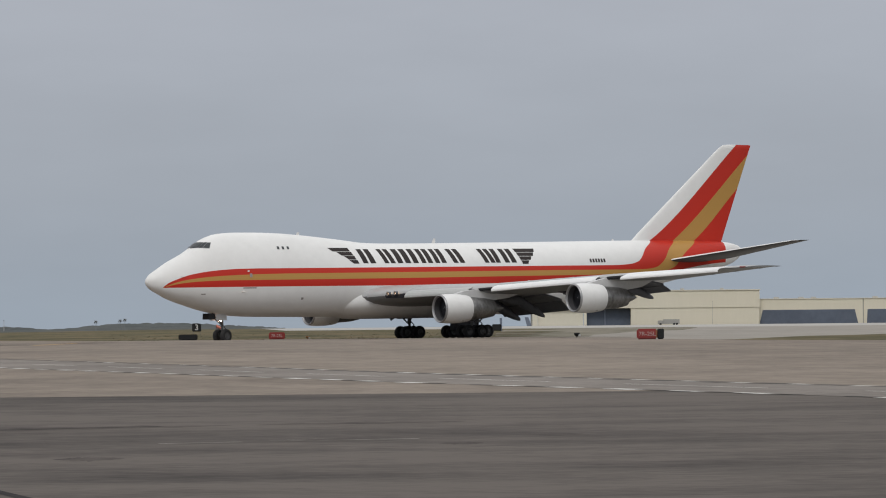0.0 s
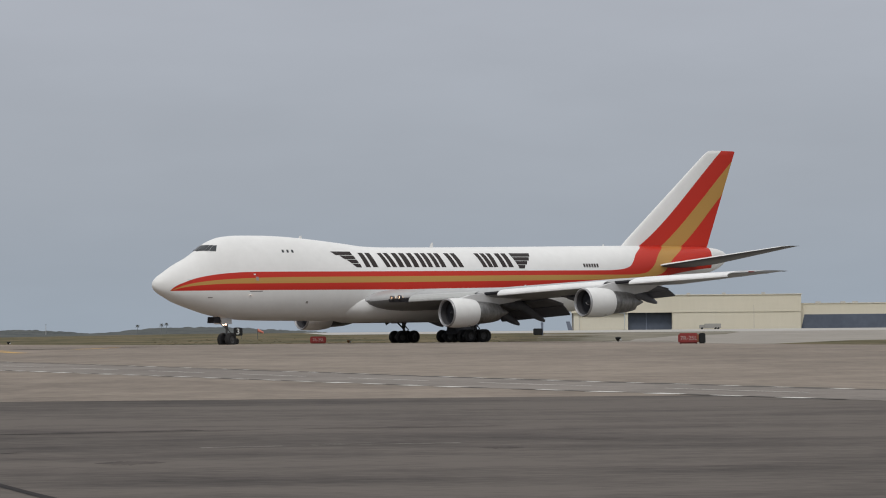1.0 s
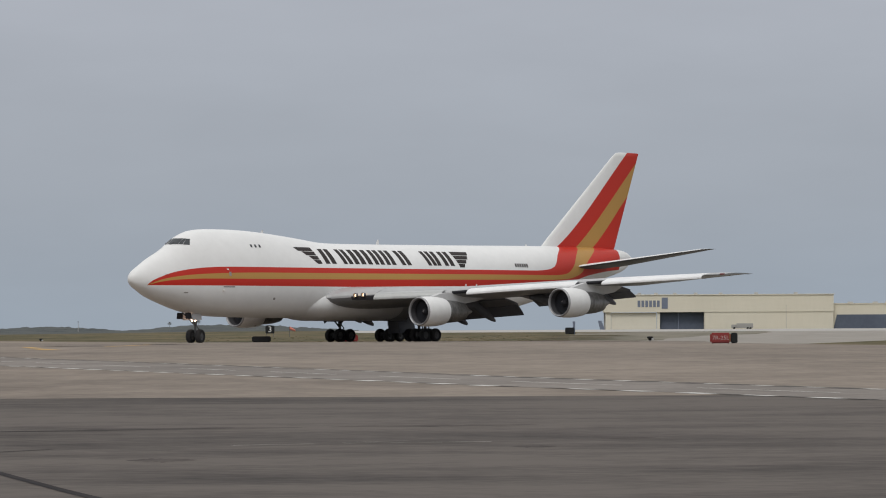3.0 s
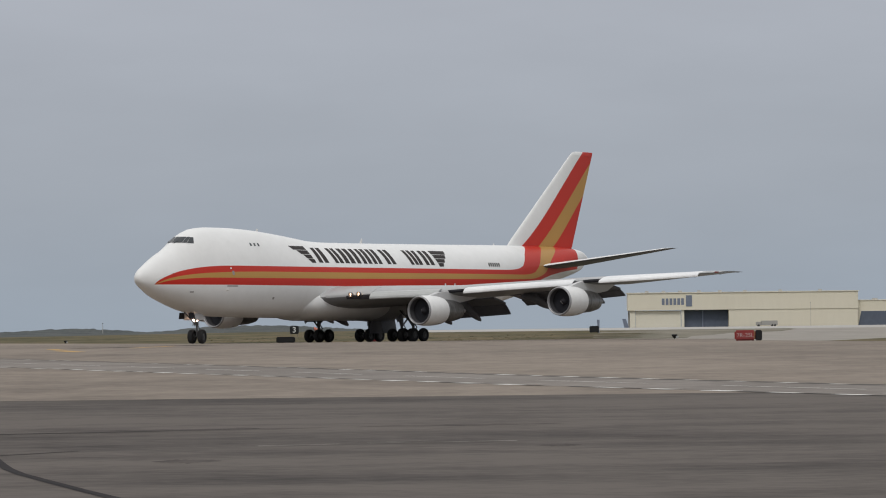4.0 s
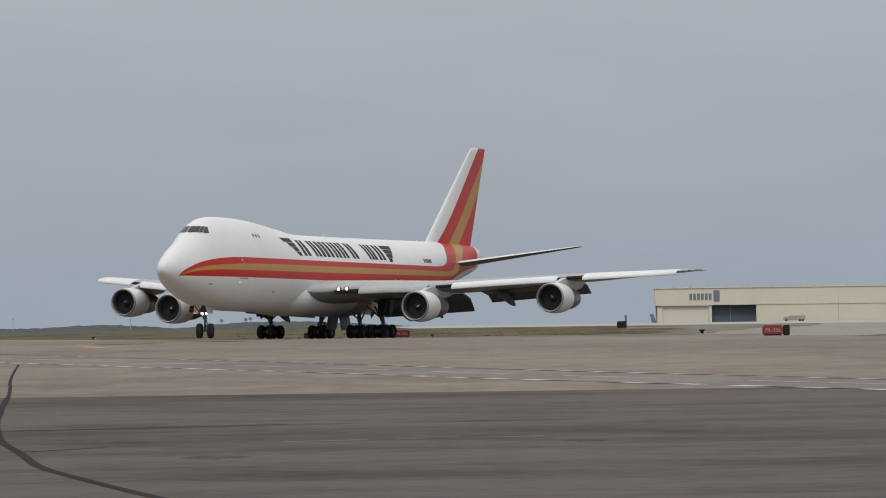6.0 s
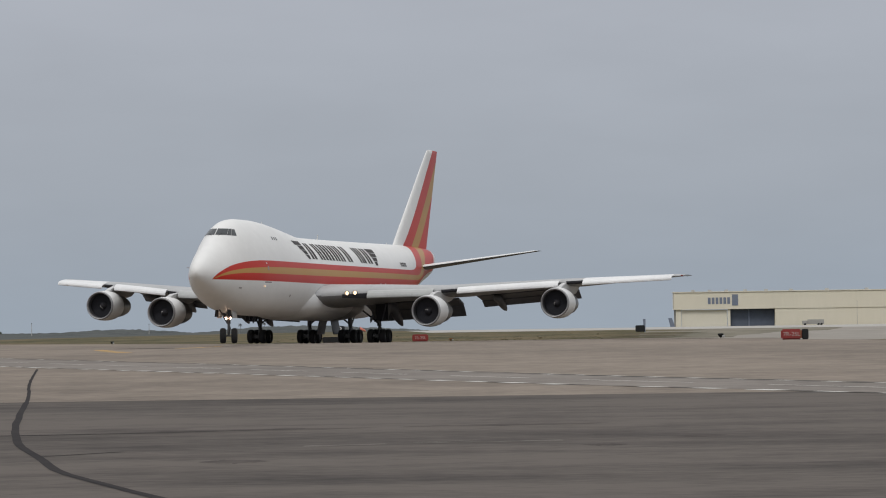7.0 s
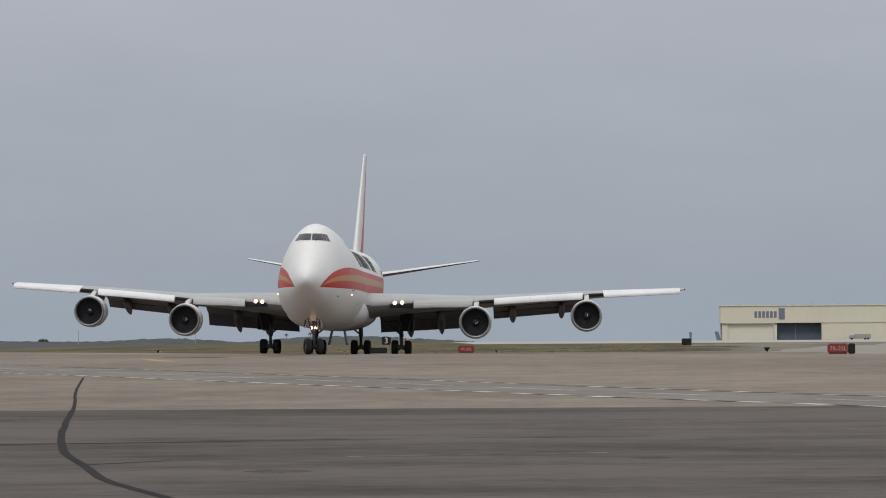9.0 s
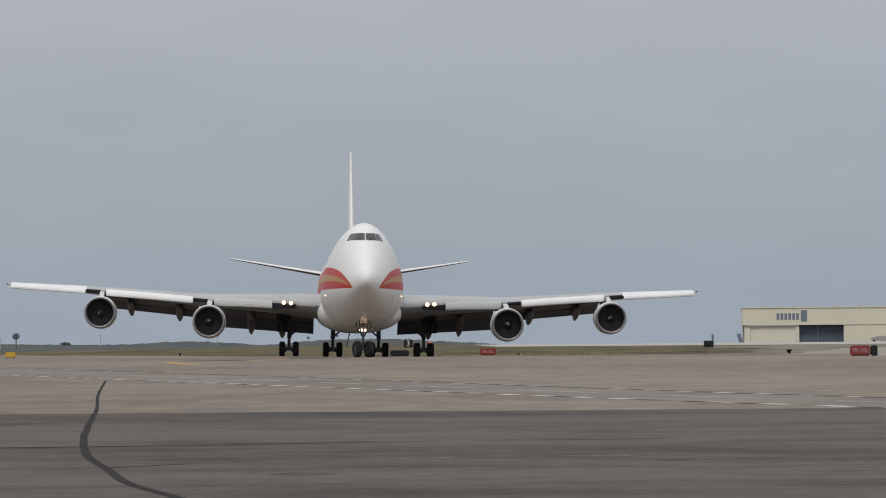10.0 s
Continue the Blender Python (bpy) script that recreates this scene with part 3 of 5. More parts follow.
# lettering: plain slanted bars, and a plain winged mark at each end
for a0, a1, slant in ((20.75, 22.1, 0.35), (22.95, 24.1, 0.45), (24.5, 25.9, 0.3), (26.2, 26.75, 0.28), (27.1, 28.3, 0.3), (28.6, 29.8, 0.3), (30.45, 31.7, 0.45),
                      (33.95, 35.1, 0.45), (35.35, 35.85, 0.28), (36.3, 37.6, 0.35)):
    a0, a1 = (q + 0.35 + 0.02 * (q - 20.75) for q in (a0, a1))
    if a1 - a0 < 0.8:
        decal("lettering_bar", ((a0, 8.38), (a1, 8.38), (a1 + slant, 7.03), (a0 + slant, 7.03)), M_LETTER)
    else:
        m0, m1 = a0 + 0.40 * (a1 - a0), a0 + 0.58 * (a1 - a0)
        decal("lettering_bar", ((a0, 8.38), (m0, 8.38), (m0 + slant, 7.03), (a0 + slant, 7.03)), M_LETTER)
        decal("lettering_bar", ((m1, 8.38), (a1, 8.38), (a1 + slant, 7.03), (m1 + slant, 7.03)), M_LETTER)
for i in range(4):
    z1, z0 = 8.50 - 0.385 * i, 8.50 - 0.385 * i - 0.34
    s = (0.0, 0.85, 1.5, 1.95)[i]
    decal("wing_mark_bar", ((18.0 + s, z1), (20.25 + 0.2 * i, z1), (20.37 + 0.2 * i, z0), (18.45 + s, z0)), M_LETTER)
    e = (41.2, 40.9, 40.5, 40.1)[i]
    decal("wing_mark_bar", ((38.75 + 0.15 * i, z1 - 0.1), (e, z1 - 0.1), (e - 0.18, z0 - 0.1), (38.85 + 0.15 * i, z0 - 0.1)), M_LETTER)
for i in range(6):
    decal("registration_bar", ((47.2 + 0.33 * i, 7.38), (47.42 + 0.33 * i, 7.38), (47.44 + 0.33 * i, 7.02), (47.22 + 0.33 * i, 7.02)), M_LETTER, n=(1, 1))
# upper deck windows, door seams, sill, vents
for i in range(3):
    decal("upper_window", ((12.55 + 0.52 * i, 8.64), (12.78 + 0.52 * i, 8.64), (12.78 + 0.52 * i, 8.37), (12.55 + 0.52 * i, 8.37)), M_GLASS, n=(1, 2))
decal("door_sill", ((8.5, 4.88), (9.8, 4.88), (9.8, 4.78), (8.5, 4.78)), M_SEAM, n=(4, 1))
decal("door_window", ((9.2, 6.15), (9.45, 6.15), (9.45, 5.8), (9.2, 5.8)), M_SEAM, n=(1, 1))
decal("door_handle_plate", ((9.0, 6.42), (9.2, 6.42), (9.2, 6.3), (9.0, 6.3)), M_WHITE, n=(1, 1), out=0.03)
decal("body_vent", ((14.5, 3.9), (14.75, 3.9), (14.75, 3.7), (14.5, 3.7)), M_SEAM, n=(1, 1))
decal("body_vent", ((4.6, 4.35), (5.0, 4.35), (5.0, 4.25), (4.6, 4.25)), M_SEAM, n=(1, 1))
for a0 in (39.6, 41.1):
    decal("body_light_cover", ((a0, 5.3), (a0 + 0.22, 5.3), (a0 + 0.22, 5.12), (a0, 5.12)), M_WHITE, n=(1, 1), out=0.05)


def cockpit_window(s0, s1, z0, z1, side, front=0.0, rear=0.0, droop=0.0):
    """A pane between arc lengths s0 and s1 along the body's level contour, counted from the middle."""
    bm = bmesh.new()
    grid = []
    for j in range(4):
        z = z0 + (z1 - z0) * j / 3
        lean0, lean1 = front * j / 3, rear * j / 3
        lo, hi = 3.0, 8.0
        for _ in range(40):
            mid = (lo + hi) / 2
            lo, hi = (mid, hi) if Z_TOP(mid) < z else (lo, mid)
        pts = [(hi, 0.0)] + [(hi + d, hull(hi + d, z)) for d in np.linspace(0.0005, 1, 160) ** 2 * 3.2]
        arc = np.concatenate([[0], np.cumsum([math.dist(p, q) for p, q in zip(pts, pts[1:])])])
        row = []
        for i in range(6):
            s = s0 - lean0 + (s1 - lean1 - s0 + lean0) * i / 5
            a = float(np.interp(s, arc, [p[0] for p in pts]))
            w = float(np.interp(s, arc, [p[1] for p in pts]))
            row.append(bm.verts.new((NOSE - a + 0.02, side * (w + 0.012), z + 0.02 - droop * i / 5 * (1 - j / 3))))
        grid.append(row)
    for j in range(3):
        for i in range(5):
            bm.faces.new((grid[j][i], grid[j][i + 1], grid[j + 1][i + 1], grid[j + 1][i]))
    return part("cockpit_window", bm, M_GLASS, body, "dark cockpit window pane")


for side in (1, -1):
    cockpit_window(0.03, 0.98, 8.55, 9.06, side, 0.0, 0.05)
    cockpit_window(1.02, 1.42, 8.54, 9.05, side, 0.05, 0.16)
    cockpit_window(1.48, 2.12, 8.52, 9.02, side, 0.18, 0.52, 0.06)


def blade(name, a, z, tall, chord, parent=body, y=0.0):
    rings = []
    for k, (h0, c) in enumerate(((0, 1.0), (0.6, 0.8), (1, 0.45))):
        x = NOSE - a - 0.25 * tall * h0
        rings.append([(x + chord * c * 0.5, y, z + tall * h0), (x, y + 0.035, z + tall * h0), (x - chord * c * 0.5, y, z + tall * h0), (x, y - 0.035, z + tall * h0)])
    return part(name, loft(rings), M_WHITE, parent)


for s in (1, -1):
    part("pitot_probe", rod_bm((NOSE - 3.1, s * (hull(3.2, 5.9) + 0.02), 5.9), (NOSE - 2.7, s * (hull(3.2, 5.9) + 0.09), 5.9), 0.025, 0.015, 8), M_SEAM, body)
    part("wiper", rod_bm((NOSE - 4.45, s * 0.25, 8.46), (NOSE - 4.75, s * 0.55, 8.72), 0.018, 0.012, 6), M_DARK, body)
blade("antenna", 15.9, 9.66, 0.36, 0.4)
blade("antenna", 30.9, 8.95, 0.5, 0.42)
blade("antenna", 52.0, 9.18, 0.2, 0.3)
for s in (1, -1):
    bm = bmesh.new()
    bmesh.ops.create_cone(bm, cap_ends=True, segments=14, radius1=0.055, radius2=0.05, depth=0.015, matrix=Matrix.Translation((NOSE - 8.6, s * (hull(8.6, 4.5) + 0.03), 4.5)) @ Euler((0, radians(90), 0)).to_matrix().to_4x4())
    lamp = part("turnoff_light", bm, M_LAMP, body, "small lit white light")
    hood = lathe([(-0.02, 0.06), (-0.02, 0.075), (0.17, 0.075), (0.17, 0.062), (-0.02, 0.06)], 16)
    bmesh.ops.scale(hood, vec=(-1, 1, 1), verts=hood.verts)
    bmesh.ops.translate(hood, vec=(NOSE - 8.6, s * (hull(8.6, 4.5) + 0.03), 4.5), verts=hood.verts)
    part("hood", hood, M_WHITE, lamp)

# wing to body fairing: white in front, the wing's shade painted grey behind
def fairing(name, a0, a1, count, material, label):
    rings = []
    for a in np.linspace(a0, a1, count):
        u = (a - 17.0) / 24.5
        s = max(0.02, min(1.0, u / 0.17, (1 - u) / 0.3)) ** 0.5
        ring = []
        for i in range(36):
            c, q = math.cos(2 * math.pi * i / 36), math.sin(2 * math.pi * i / 36)
            wide = 3.32 * s * math.copysign(abs(q) ** (0.75 if c > 0 else 0.92), q)
            tall = (1.38 if c > 0 else 1.50) * s * math.copysign(abs(c) ** (0.7 if c > 0 else 0.95), c)
            ring.append((NOSE - a, wide, 3.35 + tall))
        rings.append(ring)
    return part(name, loft(rings), material, jet, label)


fairing("wing_fairing", 17.0, 31.0, 26, M_WHITE, "white front of the wing fairing")
fairing("belly_fairing", 31.002, 41.5, 20, M_ROOT_SHADED, "belly fairing with the wing shade painted grey")


def section(y, le, te, zle, zte, thick, n=13, camber=0.012, u0=0.0, u1=1.0):
    """An aerofoil ring at span y."""
    up, dn = [], []
    c = te - le
    for i in range(n):
        u = u0 + (u1 - u0) * (1 - math.cos(math.pi * i / (n - 1))) / 2
        t = 5 * thick * (0.2969 * math.sqrt(u) - 0.126 * u - 0.3516 * u * u + 0.2843 * u ** 3 - 0.1015 * u ** 4) * c
        m = camber * c * 4 * u * (1 - u)
        z = zle + (zte - zle) * u
        up.append((NOSE - le - u * c, y, z + m + t + 0.004))
        dn.append((NOSE - le - u * c, y, z + m - t - 0.004))
    return up + dn[::-1]


SPAN = [(1.5, 19.8, 36.3, 3.80, 3.40, 0.135), (3.3, 21.1, 36.6, 3.92, 3.50, 0.13), (7.5, 24.2, 37.6, 4.20, 3.80, 0.11), (11.9, 27.85, 38.7, 4.38, 4.05, 0.098),
        (16.5, 31.85, 41.4, 4.80, 4.50, 0.09), (21.05, 35.8, 44.1, 5.18, 4.98, 0.085), (26.0, 40.1, 47.0, 5.55, 5.55, 0.062), (29.35, 43.05, 49.0, 5.80, 5.93, 0.042), (29.85, 45.2, 49.4, 5.87, 5.96, 0.03)]


def span_at(y, k):
    return float(np.interp(y, [s[0] for s in SPAN], [s[k] for s in SPAN]))


def fixed_te(y):
    """The rear edge of the fixed wing: cut back where the flaps have run out."""
    return span_at(y, 2) - float(np.interp(y, [3.5, 3.6, 11.45, 11.55, 13.05, 13.15, 20.8, 20.95], [0, 1.9, 1.9, 0, 0, 2.1, 2.1, 0]))


def wing_ring(y, side):
    le, te, zl, zt, th = (span_at(y, k) for k in range(1, 6))
    return section(side * y, le, te, zl, zt, th, u1=(fixed_te(y) - le) / (te - le))


def plate(edge0, edge1, thick, n=7):
    """A curved plate: lists of (x, z) at two spans (y0, pts), (y1, pts), with thickness upwards."""
    rings = []
    for y, pts in (edge0, edge1):
        up = [(x, y, z + thick / 2) for x, z in pts]
        dn = [(x, y, z - thick / 2) for x, z in pts]
        rings.append(up + dn[::-1])
    return loft(rings)


def nose_skin(y0, y1, spans, side, up=0.10, down=0.006):
    """The upper leading edge skin between two spans, a little proud of the wing, its lit tone put into the colour."""
    rings = []
    for yy in (y0, y1):
        le, te, zl, zt2, th = (float(np.interp(yy, [q[0] for q in spans], [q[k] for q in spans])) for k in (1, 2, 3, 4, 5))
        c = te - le

        def edge(u, s, out):
            t = 5 * th * (0.2969 * math.sqrt(u) - 0.126 * u - 0.3516 * u * u + 0.2843 * u ** 3 - 0.1015 * u ** 4) * c
            return (NOSE - le - u * c + (out if u < 0.02 else 0), side * yy, zl + (zt2 - zl) * u + 0.012 * c * 4 * u * (1 - u) + s * (t + 0.004 + out))

        us = [up, up * 0.6, up * 0.3, up * 0.12, up * 0.03]
        outer = [edge(u, 1, 0.012) for u in us] + [edge(0, 1, 0.012), edge(down, -1, 0.012)]
        inner = [edge(u, 1, -0.01) for u in us] + [edge(0, 1, -0.01), edge(down, -1, -0.01)]
        rings.append(outer + inner[::-1])
    return loft(rings)


def lit_top(ob, material):
    """Paints a skin's upward faces paler: light from above, put into the colour."""
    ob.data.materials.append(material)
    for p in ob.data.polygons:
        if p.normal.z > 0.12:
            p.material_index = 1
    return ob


def wing(side):
    w = part("wing", loft([wing_ring(y, side) for y in (1.5, 3.3, 3.5, 3.6, 7.5, 11.45, 11.55, 11.9, 13.05, 13.15, 16.5, 20.8, 20.95, 21.05, 26.0, 29.35, 29.85)]), M_WING_SHADED, jet, "grey swept wing with drooped flaps")
    lit_top(w, M_WING_LIT)
    # leading edge flaps
    for y0, y1, count, drop, mat in ((22.55, 29.3, 5, 0.36, M_SLAT), (13.35, 20.75, 5, 0.42, M_SLAT), (6.9, 11.6, 3, 0.50, M_KRUGER)):
        for i in range(count):
            ends = []
            for yy in (y0 + (y1 - y0) * i / count + 0.003, y0 + (y1 - y0) * (i + 1) / count - 0.003):
                le, z = span_at(yy, 1), span_at(yy, 3)
                if y0 > 22:
                    pts = [(NOSE - le + fx, z + fz * drop) for fx, fz in ((-0.12, 0.10), (0.10, 0.06), (0.28, -0.06), (0.45, -0.28), (0.55, -0.56), (0.58, -0.76), (0.50, -0.90))]
                else:
                    pts = [(NOSE - le + fx, z + fz * drop) for fx, fz in ((-0.55, 0.40), (-0.15, 0.36), (0.18, 0.18), (0.40, -0.15), (0.52, -0.50), (0.55, -0.72), (0.47, -0.86))]
                ends.append((side * yy, pts))
            part("leading_edge_flap", plate(*ends, 0.07), mat, w, smooth=False)
    # root skin greyed: its shade is part of the colour
    part("leading_edge_skin", nose_skin(3.5, 6.85, SPAN, side, 0.10, 0.0008), M_ROOT_SHADED, w, "pale grey leading edge skin")
    part("leading_edge_skin", nose_skin(22.5, 29.3, SPAN, side, 0.20, 0.0), M_SLAT, w, "pale leading edge skin")
    # dark plates that stand in for the shaded flap gaps beside the pylons
    for y0, y1 in ((12.1, 13.3), (21.25, 22.5)):
        ends = []
        for yy in (y0, y1):
            le, z = span_at(yy, 1), span_at(yy, 3)
            ends.append((side * yy, [(NOSE - le + fx, z + fz) for fx, fz in ((-0.30, 0.10), (-0.12, 0.08), (0.0, 0.03), (0.02, -0.05), (-0.04, -0.13), (-0.15, -0.19))]))
        part("shade_plate", plate(*ends, 0.03), M_DARK, w, "dark plate for the shaded flap gap")
    # one more dark plate, drawn for the shade below the landing lights
    ends = []
    for yy, drop in ((5.0, 0.30), (6.88, 0.46)):
        le, z = span_at(yy, 1), span_at(yy, 3)
        ends.append((side * yy, [(NOSE - le + fx, z + fz) for fx, fz in ((0.045, -0.02), (0.05, -0.10), (0.03, -0.5 * drop), (-0.05, -drop))]))
    part("shade_plate", plate(*ends, 0.03), M_DARK, w, "dark plate for the shade under the landing lights")
    # trailing edge flaps, two elements each
    for y0, y1, drops in ((3.5, 11.5, (0.50, 0.86)), (13.1, 20.9, (0.34, 0.50))):
        for el in range(2):
            ends = []
            for yy in (y0, y1):
                te, z = span_at(yy, 2) - (1.5 if y0 < 10 else 2.0), span_at(yy, 4) + (0.03 if y0 < 10 else 0.14)
                if el == 0:
                    p0, p1 = (te - 1.2, z - 0.24), (te + 0.65, z - 0.24 - drops[0])
                else:
                    p0, p1 = (te + 0.62, z - 0.34 - drops[0]), (te + 1.45, z - 0.34 - drops[0] - drops[1])
                pts = [(NOSE - p0[0] - (p1[0] - p0[0]) * u, p0[1] + (p1[1] - p0[1]) * (0.75 * u + 0.25 * u * u)) for u in np.linspace(0, 1, 7)]
                ends.append((side * yy, pts))
            part("trailing_edge_flap", plate(*ends, 0.16 if el == 0 else 0.10), M_FLAP, w)
    for yy, size, back, low, wide in ((6.1, 1.1, -0.65, 2.22, 0.40), (8.7, 1.0, -0.25, 2.12, 0.36), (14.75, 0.9, -0.2, 1.52, 0.33), (18.95, 0.85, 0.0, 1.52, 0.31)):
        te, z = span_at(yy, 2), span_at(yy, 4)
        rings = []
        for i in range(15):
            u = i / 14
            r = math.sin(math.pi * (0.04 + 0.92 * u ** 1.15)) ** 0.6
            x = NOSE - te - back + 5.0 * size * (1 - u)
            zc = z - 0.42 - (0.25 * u if u < 0.42 else 0.105 + (u - 0.42) / 0.58 * (low - 0.60))
            rings.append([(x, side * yy + wide * r * math.sin(2 * math.pi * k / 16), zc + 0.50 * size * r * math.cos(2 * math.pi * k / 16)) for k in range(16)])
        part("flap_track_fairing", loft(rings), M_FLAP, w)
    for k, yy in enumerate((24.0, 26.0, 28.0, 29.4)):
        part("static_wick", rod_bm((NOSE - span_at(yy, 2) + 0.05, side * yy, span_at(yy, 4)), (NOSE - span_at(yy, 2) - 0.45, side * (yy + 0.03), span_at(yy, 4) - 0.03), 0.015, 0.006, 6), M_DARK, w)
    part("tip_light", box_bm(NOSE - 45.3, NOSE - 44.6, side * 29.72, side * 29.84, 5.83, 5.95, 0.03), M_REDSIGN if side > 0 else M_LIP, w, "red glass wingtip light" if side > 0 else "clear glass wingtip light")
    # landing lamps in the wing root
    for yy in (5.40, 5.98):
        x = NOSE - span_at(yy, 1) + 0.10
        bm = bmesh.new()
        bmesh.ops.create_cone(bm, cap_ends=True, segments=20, radius1=0.165, radius2=0.15, depth=0.12,
                              matrix=Matrix.Translation((x, side * yy, span_at(yy, 3) + 0.07)) @ Euler((0, radians(90), 0)).to_matrix().to_4x4())
        lamp = part("landing_light", bm, M_LAMP, w, "lit warm white landing light")
        hood = lathe([(-0.06, 0.175), (-0.06, 0.195), (0.24, 0.195), (0.24, 0.18), (-0.06, 0.175)], 20)
        bmesh.ops.scale(hood, vec=(-1, 1, 1), verts=hood.verts)
        bmesh.ops.translate(hood, vec=(x, side * yy, span_at(yy, 3) + 0.07), verts=hood.verts)
        part("hood", hood, M_FLAP, lamp)
    # dark walkway band and spoilers on the upper skin
    for y0, y1 in ((4.2, 7.2), (7.3, 10.2), (13.0, 15.5), (15.6, 18.0), (18.1, 20.4)):
        ends = []
        for yy in (y0, y1):
            le, te, zl, zt2 = (span_at(yy, k) for k in (1, 2, 3, 4))
            th = span_at(yy, 5)
            pts = []
            for u in (0.64, 0.70, 0.77):
                t = 5 * th * (0.2969 * math.sqrt(u) - 0.126 * u - 0.3516 * u * u + 0.2843 * u ** 3 - 0.1015 * u ** 4) * (te - le)
                pts.append((NOSE - le - u * (te - le), zl + (zt2 - zl) * u + 0.012 * (te - le) * 4 * u * (1 - u) + t + 0.02))
            ends.append((side * yy, pts))
        part("spoiler", plate(*ends, 0.03), M_WING_LIT, w)
    return w


for side in (1, -1):
    wing(side)

# fin, rudder seam, tailplane
FIN = [(8.4, 53.2, 65.3, 0.066), (9.24, 54.29, 65.65, 0.067), (9.9, 55.0, 65.9, 0.068), (18.6, 65.42, 69.45, 0.062), (18.95, 66.0, 69.6, 0.055), (19.02, 66.65, 69.4, 0.03)]


def fin_rings(u0, u1):
    rings = []
    for z, le, te, th in FIN:
        c = te - le
        port, star = [], []
        for i in range(13):
            u = u0 + (u1 - u0) * (1 - math.cos(math.pi * i / 12)) / 2
            t = 5 * th * (0.2969 * math.sqrt(u) - 0.126 * u - 0.3516 * u * u + 0.2843 * u ** 3 - 0.1015 * u ** 4) * c + 0.004
            port.append((NOSE - le - u * c, t, z))
            star.append((NOSE - le - u * c, -t, z))
        rings.append(port + star[::-1])
    return rings


fin = part("fin", loft(fin_rings(0, 0.72)), M_LIVERY, jet, "tail fin with white, red and gold diagonal bands")
part("rudder", loft(fin_rings(0.7202, 1)), M_LIVERY, fin)
for side in (1, -1):
    TAIL = [(0.6, 56.7, 65.2, 7.03, 7.27, 0.050), (1.6, 57.5, 65.4, 7.18, 7.40, 0.050), (11.0, 65.85, 68.05, 8.88, 8.94, 0.05), (11.12, 66.6, 68.1, 8.92, 8.95, 0.03)]
    tp = part("tailplane", loft([section(side * s[0], *s[1:], camber=-0.005, u1=0.72) for s in TAIL]), M_TAIL_SHADED, jet, "tailplane, shaded grey below and lit pale on top")
    lit_top(tp, M_SLAT)
    part("leading_edge_skin", nose_skin(1.7, 10.9, TAIL, side, 0.14, 0.0), M_SLAT, tp, "pale grey leading edge skin")
    el = part("elevator", loft([section(side * s[0], *s[1:], camber=-0.005, u0=0.725) for s in TAIL[1:]]), M_TAIL_SHADED, tp)
    lit_top(el, M_SLAT)


